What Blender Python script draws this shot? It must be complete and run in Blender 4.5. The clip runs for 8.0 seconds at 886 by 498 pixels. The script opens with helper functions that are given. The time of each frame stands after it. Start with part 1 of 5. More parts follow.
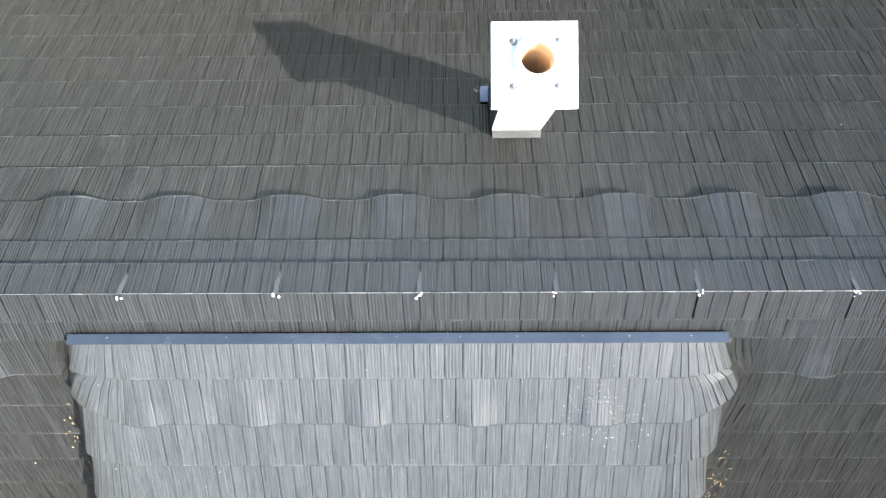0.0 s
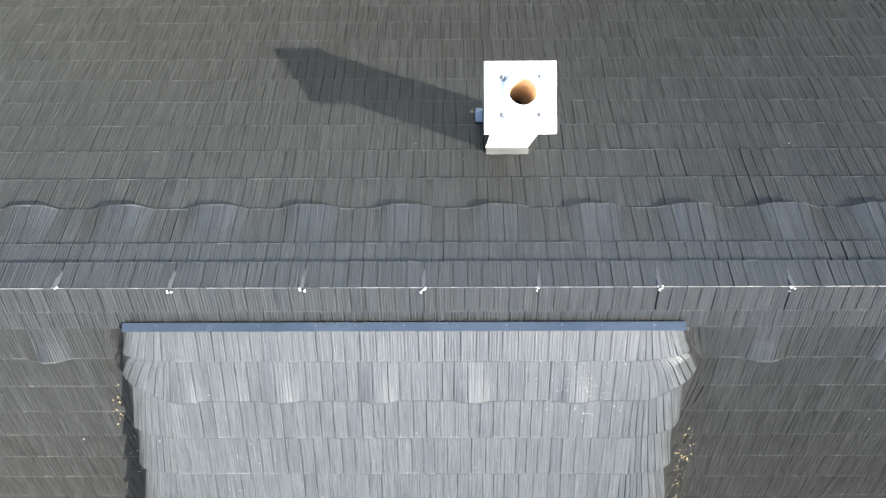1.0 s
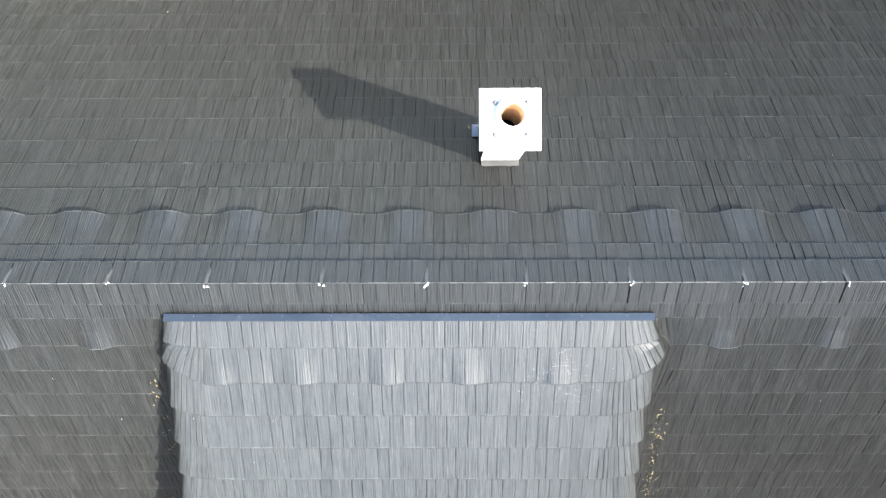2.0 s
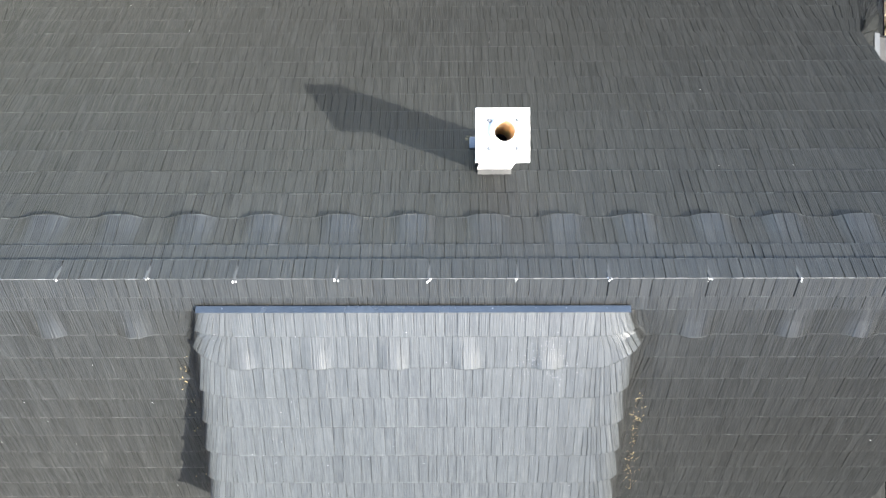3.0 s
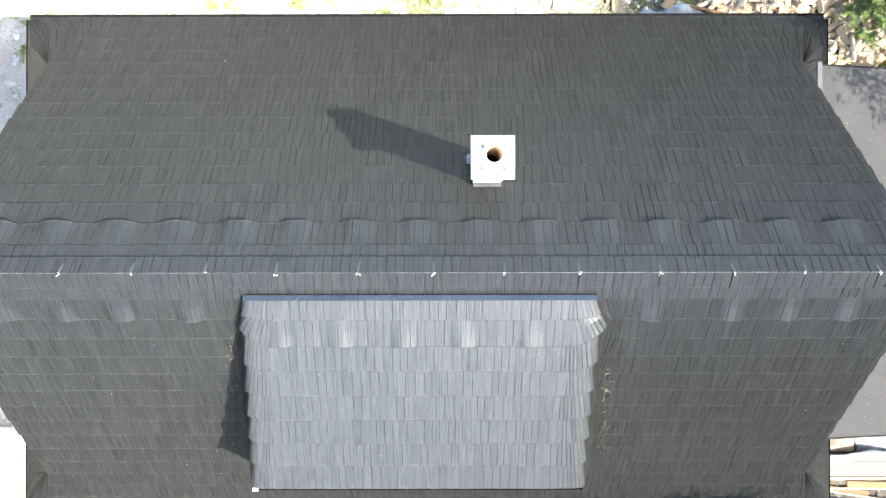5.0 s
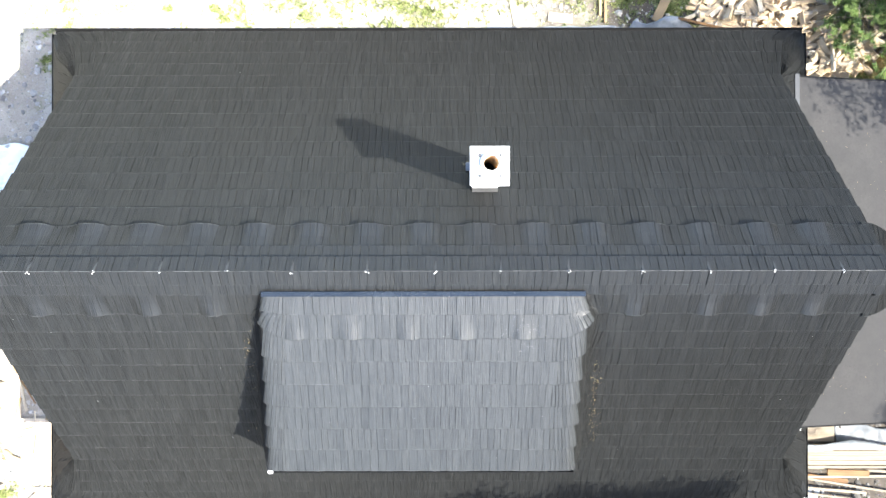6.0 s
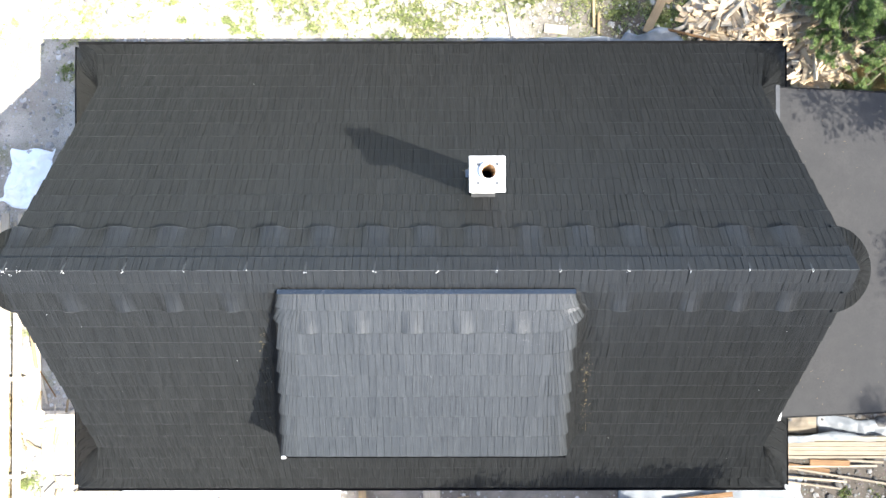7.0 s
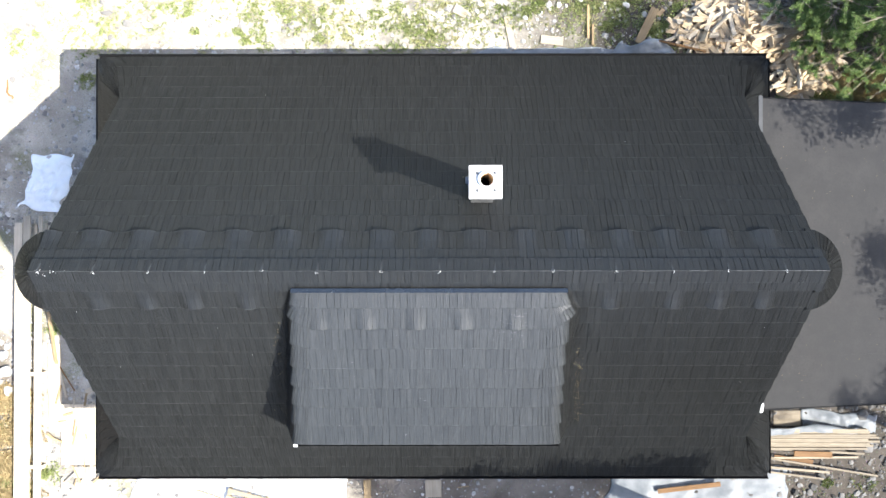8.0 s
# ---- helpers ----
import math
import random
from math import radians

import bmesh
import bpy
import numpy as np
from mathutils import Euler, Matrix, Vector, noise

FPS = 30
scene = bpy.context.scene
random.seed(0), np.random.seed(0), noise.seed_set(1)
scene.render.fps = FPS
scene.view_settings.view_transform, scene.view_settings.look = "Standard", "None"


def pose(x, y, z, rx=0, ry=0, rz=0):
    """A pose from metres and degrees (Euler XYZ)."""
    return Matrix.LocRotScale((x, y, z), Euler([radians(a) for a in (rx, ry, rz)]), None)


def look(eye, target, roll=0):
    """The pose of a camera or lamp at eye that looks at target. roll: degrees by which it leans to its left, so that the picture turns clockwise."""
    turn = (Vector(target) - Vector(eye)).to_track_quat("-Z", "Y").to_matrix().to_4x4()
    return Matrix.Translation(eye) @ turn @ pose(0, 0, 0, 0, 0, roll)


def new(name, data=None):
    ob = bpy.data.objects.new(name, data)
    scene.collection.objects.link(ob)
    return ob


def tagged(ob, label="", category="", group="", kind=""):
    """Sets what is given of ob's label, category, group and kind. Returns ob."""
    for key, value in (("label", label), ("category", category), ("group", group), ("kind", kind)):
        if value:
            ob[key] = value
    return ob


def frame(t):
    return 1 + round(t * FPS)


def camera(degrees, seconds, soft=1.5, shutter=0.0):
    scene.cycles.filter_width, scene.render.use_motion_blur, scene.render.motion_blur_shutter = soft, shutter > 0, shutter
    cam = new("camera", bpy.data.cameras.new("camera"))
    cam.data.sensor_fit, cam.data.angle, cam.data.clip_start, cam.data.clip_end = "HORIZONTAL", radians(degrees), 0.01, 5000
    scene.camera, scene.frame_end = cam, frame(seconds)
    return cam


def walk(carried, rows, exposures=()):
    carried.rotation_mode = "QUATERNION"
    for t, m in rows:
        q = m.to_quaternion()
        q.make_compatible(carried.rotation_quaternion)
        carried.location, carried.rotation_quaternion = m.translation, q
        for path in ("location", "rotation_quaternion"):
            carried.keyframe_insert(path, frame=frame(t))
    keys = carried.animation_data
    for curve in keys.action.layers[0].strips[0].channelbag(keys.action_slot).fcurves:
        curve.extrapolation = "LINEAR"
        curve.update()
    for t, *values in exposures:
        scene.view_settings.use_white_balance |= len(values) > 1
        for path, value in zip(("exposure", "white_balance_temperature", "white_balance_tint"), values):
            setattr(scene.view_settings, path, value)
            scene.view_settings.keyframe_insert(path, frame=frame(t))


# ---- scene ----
cam = camera(60.6, 8.0)
# seconds, x, y, z in metres, then the camera's turn in degrees (0, 0, 0 looks straight down)
EXPOSURES = [(0.0, 2.50, 6560, 6.5), (4.5, 2.62, 6520, 6.6), (6.0, 2.18, 6380, 7.8), (6.5, 2.05, 6340, 8.0), (8.0, 1.45, 6250, 8.6)]
ROWS = [
    (0.0, 0.3602, 0.2643, 11.5924, -0.105, 0.739, -0.294),
    (0.5, 0.3523, 0.2616, 12.0044, 0.020, 0.611, -0.244),
    (1.0, 0.3443, 0.2580, 12.4151, 0.110, 0.498, -0.203),
    (1.5, 0.3361, 0.2520, 12.8247, 0.189, 0.400, -0.169),
    (2.8, 0.3144, 0.2350, 13.8854, 0.303, 0.208, -0.115),
    (3.0, 0.3110, 0.2320, 14.0482, 0.316, 0.186, -0.110),
    (3.5, 0.3025, 0.2260, 14.4549, 0.333, 0.139, -0.100),
    (4.0, 0.2941, 0.2200, 14.8614, 0.348, 0.103, -0.094),
    (4.5, 0.2856, 0.2148, 15.2678, 0.360, 0.076, -0.090),
    (5.8, 0.2638, 0.2131, 16.3254, 0.350, 0.047, -0.085),
    (6.0, 0.2605, 0.2141, 16.4884, 0.349, 0.047, -0.084),
    (6.5, 0.2524, 0.2198, 16.8963, 0.338, 0.051, -0.082),
    (7.0, 0.2443, 0.2310, 17.3051, 0.314, 0.060, -0.077),
    (7.5, 0.2364, 0.2458, 17.7149, 0.293, 0.075, -0.069),
    (8.0, 0.2287, 0.2661, 18.1259, 0.269, 0.093, -0.057),
]
walk(cam, [(t, pose(x, y, z, rx, ry, rz)) for t, x, y, z, rx, ry, rz in ROWS], EXPOSURES)

# ---- light ----
SUN = Vector((0.765, -0.305, 1.0)).normalized()
sun_lamp = new("sun", bpy.data.lights.new("sun", "SUN"))
sun_lamp.data.energy, sun_lamp.data.angle, sun_lamp.data.color = 4.6, radians(0.53), (1.0, 0.95, 0.87)
sun_lamp.matrix_world = look(SUN * 60, (0, 0, 0))
world = bpy.data.worlds.new("sky")
scene.world = world
world.use_nodes = True
sky = world.node_tree.nodes.new("ShaderNodeTexSky")
sky.sky_type, sky.sun_disc = "NISHITA", False
sky.air_density, sky.dust_density = 0.9, 2.0
sky.sun_elevation, sky.sun_rotation = radians(50.5), radians(111.7)
backing = world.node_tree.nodes["Background"]
backing.inputs[1].default_value = 0.15
world.node_tree.links.new(sky.outputs[0], backing.inputs[0])


# ---- materials ----
class Nodes:
    """A short way to wire a node material."""

    def __init__(self, name):
        self.mat = bpy.data.materials.new(name)
        self.mat.use_nodes = True
        self.tree = self.mat.node_tree
        self.shader = self.tree.nodes["Principled BSDF"]

    def put(self, socket, value):
        if isinstance(value, bpy.types.NodeSocket):
            self.tree.links.new(value, socket)
        elif value is not None:
            socket.default_value = value

    def add(self, kind, ins=(), **props):
        node = self.tree.nodes.new("ShaderNode" + kind)
        if "operation" in props:
            node.operation = props["operation"]
        if "use_clamp" in props:
            node.use_clamp = props["use_clamp"]
        if "data_type" in props:
            node.data_type = props["data_type"]
        if "blend_type" in props:
            node.blend_type = props["blend_type"]
        if "uv_map" in props:
            node.uv_map = props["uv_map"]
        for key, value in dict(ins).items():
            self.put(node.inputs[key], value)
        return node

    def math(self, op, a, b=0.0, clamp=False):
        return self.add("Math", {0: a, 1: b}, operation=op, use_clamp=clamp).outputs[0]

    def noise(self, vec, scale, detail=3.0, rough=0.55):
        return self.add("TexNoise", {"Vector": vec, "Scale": scale, "Detail": detail, "Roughness": rough}).outputs["Fac"]

    def ramp(self, fac, low, high, a=0.0, b=1.0):
        node = self.add("MapRange", {0: fac, 1: low, 2: high, 3: a, 4: b})
        node.clamp = True
        return node.outputs[0]

    def mix(self, fac, a, b, blend="MIX"):
        node = self.add("Mix", {}, data_type="RGBA", blend_type=blend)
        self.put(node.inputs[0], fac)
        self.put(node.inputs[6], (*a, 1) if isinstance(a, tuple) else a)
        self.put(node.inputs[7], (*b, 1) if isinstance(b, tuple) else b)
        return node.outputs[2]

    def stretch(self, vec, scale):
        return self.add("Mapping", {"Vector": vec, "Scale": scale}).outputs[0]

    def place(self):
        return self.add("NewGeometry").outputs["Position"]

    def local(self):
        return self.add("TexCoord").outputs["Object"]

    def any_random(self):
        a = self.add("ObjectInfo").outputs["Random"]
        b = self.add("NewGeometry").outputs["Random Per Island"]
        return self.math("FRACT", self.math("ADD", a, b))

    def done(self, colour, rough=0.6, metal=0.0, bump=None, strength=0.5, distance=0.01, spec=0.5, retro=1.0):
        put = self.put
        put(self.shader.inputs["Base Color"], (*colour, 1) if isinstance(colour, tuple) else colour)
        put(self.shader.inputs["Roughness"], rough)
        put(self.shader.inputs["Metallic"], metal)
        put(self.shader.inputs["Specular IOR Level"], spec)
        put(self.shader.inputs["Diffuse Roughness"], retro if metal == 0.0 else 0.0)
        if bump is not None:
            node = self.add("Bump", {"Strength": strength, "Distance": distance, "Height": bump})
            put(self.shader.inputs["Normal"], node.outputs[0])
        return self.mat


def shake_material(name, dark, pale, dust, spec, streak, worn_rim):
    """Moulded grey shake with a raised wood grain that runs down the slope."""
    n = Nodes(name)
    rnd = n.any_random()
    uv = n.add("UVMap", uv_map="grain").outputs[0]
    rim = n.add("SeparateXYZ", {0: n.add("UVMap", uv_map="rim").outputs[0]})
    shift = n.add("CombineXYZ", {0: n.math("MULTIPLY", rnd, 31.0), 1: n.math("MULTIPLY", rnd, 7.0)}).outputs[0]
    uv = n.add("VectorMath", {0: uv, 1: shift}, operation="ADD").outputs[0]
    wide = n.noise(n.stretch(uv, (62.0, 1.8, 1.0)), 1.0, 1.0, 0.4)
    fine = n.noise(n.stretch(uv, (150.0, 5.0, 1.0)), 1.0, 2.0, 0.6)
    lines = n.noise(n.stretch(uv, (120.0, 3.5, 1.0)), 1.0, 1.0, 0.5)
    grit = n.noise(n.place(), 150.0, 3.0, 0.75)
    stain = n.noise(n.place(), 0.8, 4.0, 0.6)
    small = n.noise(n.place(), 6.0, 3.0)
    grain = n.math("ADD", n.math("MULTIPLY", wide, 0.5), n.math("MULTIPLY", fine, 0.5))
    col = n.mix(n.ramp(grain, 0.42, 0.58), dark, pale)
    col = n.mix(n.ramp(lines, 0.64, 0.68, 0.0, streak), col, tuple(c * k for c, k in zip(pale, (2.3, 2.25, 2.1))))
    col = n.mix(n.ramp(lines, 0.40, 0.34, 0.0, 0.8), col, tuple(c * 0.4 for c in dark))
    col = n.mix(n.ramp(stain, 0.38, 0.72, 0.05, 0.3), col, dust)
    col = n.mix(n.ramp(small, 0.35, 0.75, 0.0, 0.2), col, tuple(c * 0.6 for c in dark))
    # rubbed pale rim along the butt, here and there
    worn = n.math("MULTIPLY", n.math("MULTIPLY", n.ramp(rim.outputs[1], 0.955, 0.964), n.ramp(rim.outputs[1], 0.99, 0.982)), n.math("MULTIPLY", n.ramp(n.math("FRACT", n.math("MULTIPLY", rnd, 13.7)), 0.2, 0.8, 0.25, 1.0), n.ramp(n.noise(n.place(), 9.0, 3.0), 0.4, 0.6, 0.35, 1.0)))
    col = n.mix(worn, col, tuple(min(c * worn_rim, 0.16) for c in pale))
    tone = n.math("MULTIPLY", n.ramp(rnd, 0.0, 1.0, 0.90, 1.10), n.ramp(grit, 0.32, 0.68, 0.5, 1.5))
    col = n.mix(1.0, col, n.add("CombineColor", {0: tone, 1: tone, 2: tone}).outputs[0], "MULTIPLY")
    height = n.math("ADD", n.math("ADD", n.math("MULTIPLY", wide, 0.5), n.math("MULTIPLY", fine, 0.4)), n.math("ADD", n.math("MULTIPLY", grit, 0.2), n.math("MULTIPLY", lines, 0.9)))
    rough = n.math("ADD", n.ramp(grit, 0.3, 0.7, 0.40, 0.48), n.math("MULTIPLY", rnd, 0.03))
    n.put(n.shader.inputs["IOR"], 1.5)
    facing = n.add("LayerWeight", {"Blend": 0.5}).outputs["Facing"]
    return n.done(col, rough, 0.0, height, 0.7, 0.005, n.ramp(facing, 0.12, 0.46, spec, 0.05), 0.75)


def plain_material(name, a, b, scale, rough=0.7, metal=0.0, bump=0.3, spec=0.5, distance=0.004):
    """Two tones in blotches and a fine grain."""
    n = Nodes(name)
    big = n.noise(n.place(), scale, 4.0, 0.6)
    tiny = n.noise(n.place(), scale * 14, 3.0)
    col = n.mix(n.ramp(big, 0.35, 0.68), a, b)
    col = n.mix(n.ramp(tiny, 0.45, 0.8, 0.0, 0.35), col, tuple(c * 0.55 for c in a))
    return n.done(col, n.ramp(big, 0.3, 0.7, rough - 0.06, rough + 0.08), metal, n.math("ADD", tiny, big), bump, distance, spec)


def timber_material(name, a, b):
    """Sawn wood, its grain along the piece's own long x axis."""
    n = Nodes(name)
    rnd = n.any_random()
    shift = n.add("CombineXYZ", {0: n.math("MULTIPLY", rnd, 9.0), 1: n.math("MULTIPLY", rnd, 5.0), 2: rnd}).outputs[0]
    at = n.add("VectorMath", {0: n.local(), 1: shift}, operation="ADD").outputs[0]
    grain = n.noise(n.stretch(at, (1.2, 38.0, 38.0)), 1.0, 4.0, 0.6)
    blot = n.noise(at, 3.0, 3.0)
    col = n.mix(n.ramp(grain, 0.35, 0.7), a, b)
    col = n.mix(n.ramp(blot, 0.4, 0.75, 0.0, 0.4), col, tuple(c * 0.6 for c in a))
    tone = n.ramp(rnd, 0.0, 1.0, 0.72, 1.1)
    col = n.mix(1.0, col, n.add("CombineColor", {0: tone, 1: tone, 2: tone}).outputs[0], "MULTIPLY")
    return n.done(col, 0.75, 0.0, grain, 0.4, 0.004, 0.3)


def ground_material():
    """Trodden building-site soil: pale stony dust, brown damp earth and thin grass."""
    n = Nodes("site_soil")
    at = n.place()
    big = n.noise(at, 0.35, 4.0, 0.6)
    mid = n.noise(at, 1.6, 5.0, 0.62)
    peb = n.add("TexVoronoi", {"Vector": at, "Scale": 17.0}).outputs["Distance"]
    peb2 = n.add("TexVoronoi", {"Vector": at, "Scale": 42.0}).outputs["Color"]
    tiny = n.noise(at, 55.0, 3.0)
    col = n.mix(n.ramp(mid, 0.35, 0.66), (0.44, 0.405, 0.345), (0.63, 0.585, 0.505))
    col = n.mix(n.ramp(big, 0.45, 0.62, 0.0, 0.55), col, (0.24, 0.20, 0.155))
    damp = n.noise(n.stretch(at, (0.8, 1.0, 1.0)), 0.75, 5.0, 0.65)
    col = n.mix(n.ramp(damp, 0.50, 0.60, 0.0, 0.75), col, (0.19, 0.175, 0.155))
    col = n.mix(n.ramp(peb, 0.05, 0.3, 0.75, 0.0), col, n.mix(0.75, peb2, (0.45, 0.42, 0.38)))
    col = n.mix(n.ramp(tiny, 0.45, 0.75, 0.0, 0.5), col, (0.1, 0.085, 0.065))
    # thin grass in patches
    far = n.ramp(n.add("VectorMath", {0: at}, operation="LENGTH").outputs["Value"], 12.0, 22.0)
    grass = n.math("MULTIPLY", n.ramp(n.noise(at, 0.9, 5.0, 0.7), 0.52, 0.62), n.ramp(tiny, 0.3, 0.6))
    grass = n.math("MAXIMUM", grass, n.math("MULTIPLY", far, n.ramp(mid, 0.25, 0.5)))
    col = n.mix(n.math("MULTIPLY", grass, 0.7), col, n.mix(tiny, (0.08, 0.11, 0.03), (0.17, 0.18, 0.06)))
    # brown loam towards the south and east of the plot, its border uneven
    sep = n.add("SeparateXYZ", {0: at})
    wander = n.math("MULTIPLY", n.math("SUBTRACT", n.noise(at, 0.5, 4.0, 0.65), 0.5), 5.0)
    east = n.ramp(n.math("ADD", sep.outputs[0], wander), 1.2, 4.2)
    south = n.math("MULTIPLY", n.ramp(n.math("ADD", sep.outputs[1], wander), -2.5, -3.5), n.ramp(n.math("ADD", sep.outputs[0], wander), -3.0, -1.8))
    west = n.math("MULTIPLY", n.ramp(n.math("ADD", sep.outputs[0], n.math("MULTIPLY", wander, 0.12)), -9.8, -9.95), n.ramp(n.math("ADD", sep.outputs[1], wander), -1.6, -2.4))
    loam = n.mix(n.ramp(mid, 0.35, 0.65), (0.058, 0.047, 0.037), (0.125, 0.104, 0.083))
    drier = n.math("MULTIPLY", n.ramp(n.math("ADD", sep.outputs[0], n.math("MULTIPLY", wander, 0.5)), 5.2, 3.8), n.ramp(sep.outputs[1], 0.0, -2.0))
    loam = n.mix(n.math("MULTIPLY", drier, 0.85), loam, n.mix(n.ramp(mid, 0.35, 0.65), (0.14, 0.118, 0.095), (0.26, 0.225, 0.19)))
    loam = n.mix(n.ramp(peb, 0.05, 0.28, 0.6, 0.0), loam, n.mix(0.7, peb2, (0.20, 0.185, 0.17)))
    col = n.mix(n.math("MULTIPLY", n.math("MAXIMUM", n.math("MAXIMUM", east, south), west), 0.9), col, loam)
    height = n.math("ADD", n.math("MULTIPLY", tiny, 0.5), n.ramp(peb, 0.0, 0.4, 1.0, 0.0))
    return n.done(col, 0.92, 0.0, height, 0.6, 0.02, 0.2)


def film_material(name, a, b):
    """Thin cloudy polythene film."""
    n = Nodes(name)
    blot = n.noise(n.place(), 3.5, 4.0)
    wrinkle = n.noise(n.place(), 14.0, 4.0, 0.65)
    col = n.mix(n.ramp(blot, 0.35, 0.65), a, b)
    return n.done(col, n.ramp(wrinkle, 0.3, 0.7, 0.42, 0.55), 0.0, wrinkle, 0.3, 0.015, 0.3)


def random_material(name, a, b, rough=0.85):
    """Every piece its own tone between two colours."""
    n = Nodes(name)
    rnd = n.any_random()
    grit = n.noise(n.place(), 60.0, 3.0)
    col = n.mix(rnd, a, b)
    col = n.mix(n.ramp(grit, 0.4, 0.75, 0.0, 0.4), col, tuple(c * 0.55 for c in a))
    return n.done(col, rough, 0.0, grit, 0.4, 0.004, 0.25)


def leaf_material(name, a, b):
    n = Nodes(name)
    rnd = n.any_random()
    n.put(n.shader.inputs["Subsurface Weight"], 0.0)
    return n.done(n.mix(rnd, a, b), 0.6, 0.0, None, 0, 0, 0.3)


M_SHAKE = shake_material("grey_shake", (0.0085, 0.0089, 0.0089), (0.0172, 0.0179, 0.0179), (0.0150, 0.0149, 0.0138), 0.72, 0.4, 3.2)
# dormer shakes: a paler grey that also carries the sun's sheen as base colour
M_LIT_SHAKE = shake_material("paler_grey_shake", (0.0265, 0.0282, 0.0289), (0.0412, 0.0440, 0.0449), (0.036, 0.0379, 0.0383), 0.68, 0.35, 1.7)
M_DECK = plain_material("black_underlay", (0.012, 0.012, 0.012), (0.02, 0.02, 0.02), 6.0, 0.9)
M_BLACK = plain_material("black_painted_metal", (0.006, 0.006, 0.0065), (0.010, 0.010, 0.0105), 5.0, 0.7, 0.0, 0.08, 0.15)
M_STEEL = plain_material("grey_blue_sheet_metal", (0.076, 0.091, 0.104), (0.115, 0.130, 0.142), 1.2, 0.24, 0.85, 0.15)
M_DULL = plain_material("dull_grey_metal", (0.045, 0.045, 0.045), (0.07, 0.07, 0.068), 5.0, 0.5, 0.2, 0.2)
M_LAP = plain_material("grey_lap_strip", (0.026, 0.028, 0.031), (0.04, 0.042, 0.046), 8.0, 0.5, 0.0, 0.2)
M_BOLT = plain_material("zinc_bolt", (0.12, 0.125, 0.13), (0.17, 0.175, 0.18), 20.0, 0.4, 0.6, 0.05)
M_PALE_METAL = plain_material("pale_grey_sheet_metal", (0.17, 0.17, 0.175), (0.24, 0.24, 0.245), 6.0, 0.5, 0.1, 0.1)
M_CREASE = plain_material("worn_pale_crease", (0.15, 0.15, 0.15), (0.03, 0.03, 0.03), 9.0, 0.6)
M_SEAL = plain_material("white_sealant", (0.78, 0.78, 0.76), (0.66, 0.66, 0.64), 20.0, 0.5)
M_CHIM = plain_material("white_chimney_render", (0.74, 0.74, 0.72), (0.68, 0.68, 0.66), 4.0, 0.7, 0.0, 0.15)
M_CLAY = plain_material("orange_clay_flue", (0.82, 0.62, 0.37), (0.74, 0.53, 0.29), 9.0, 0.8)
M_SOOT = plain_material("flue_soot", (0.02, 0.018, 0.016), (0.03, 0.027, 0.024), 9.0, 0.95)
M_BITUMEN = plain_material("grey_bitumen_felt", (0.027, 0.0256, 0.025), (0.052, 0.0488, 0.0465), 1.7, 0.85, 0.0, 0.5, 0.4)
M_WALL = plain_material("pale_render", (0.55, 0.53, 0.49), (0.62, 0.60, 0.56), 1.5, 0.9, 0.0, 0.4)
M_SOFFIT = plain_material("dark_soffit_board", (0.035, 0.032, 0.03), (0.05, 0.046, 0.042), 2.0, 0.7)
M_GROUND = ground_material()
M_PINEWOOD = timber_material("fresh_sawn_pine", (0.38, 0.27, 0.145), (0.52, 0.39, 0.225))
M_LIGHTWOOD = timber_material("bleached_board", (0.52, 0.44, 0.33), (0.66, 0.58, 0.46))
M_TANWOOD = timber_material("tan_sawn_wood", (0.42, 0.345, 0.24), (0.56, 0.47, 0.345))
M_BROWNWOOD = timber_material("brown_board", (0.24, 0.125, 0.05), (0.36, 0.205, 0.085))
M_FILM = film_material("polythene_film", (0.20, 0.218, 0.23), (0.28, 0.293, 0.304))
M_WHITE_FILM = film_material("white_polythene_film", (0.84, 0.87, 0.88), (0.93, 0.94, 0.94))
M_FIREWOOD = timber_material("split_firewood", (0.56, 0.42, 0.26), (0.74, 0.60, 0.41))
M_STONE = random_material("pale_stone", (0.20, 0.19, 0.175), (0.64, 0.62, 0.59))
M_GREY_STONE = random_material("grey_stone", (0.075, 0.07, 0.062), (0.36, 0.345, 0.32))
M_BARK = plain_material("bark", (0.10, 0.07, 0.05), (0.18, 0.13, 0.09), 6.0, 0.95, 0.0, 0.8)
M_TWIG = plain_material("dead_twig", (0.26, 0.21, 0.16), (0.36, 0.30, 0.24), 6.0, 0.9)
M_NEEDLE = leaf_material("pine_needles", (0.060, 0.115, 0.030), (0.215, 0.285, 0.085))
M_LEAF = leaf_material("broad_leaves", (0.04, 0.075, 0.02), (0.09, 0.13, 0.04))
M_GRASS = leaf_material("grass_blades", (0.16, 0.22, 0.06), (0.38, 0.40, 0.17))
M_DRYGRASS = leaf_material("yellowed_grass", (0.30, 0.30, 0.13), (0.52, 0.49, 0.27))
M_STRAW = leaf_material("dry_debris", (0.30, 0.22, 0.10), (0.52, 0.42, 0.24))


# ---- building helpers ----
def part(name, bm, material, parent=None, label=""):
    """Links a bmesh as one mesh object under a thing or a part."""
    me = bpy.data.meshes.new(name)
    bm.to_mesh(me)
    bm.free()
    me.materials.append(material)
    ob = new(name, me)
    if parent is not None:
        ob.parent = parent
    return tagged(ob, label)


def empty(name, x, y, z, label, category, group="", kind="", turn=0.0):
    ob = new(name)
    ob.empty_display_size = 0.2
    ob.matrix_world = pose(x, y, z, 0, 0, turn)
    return tagged(ob, label, category, group, kind)


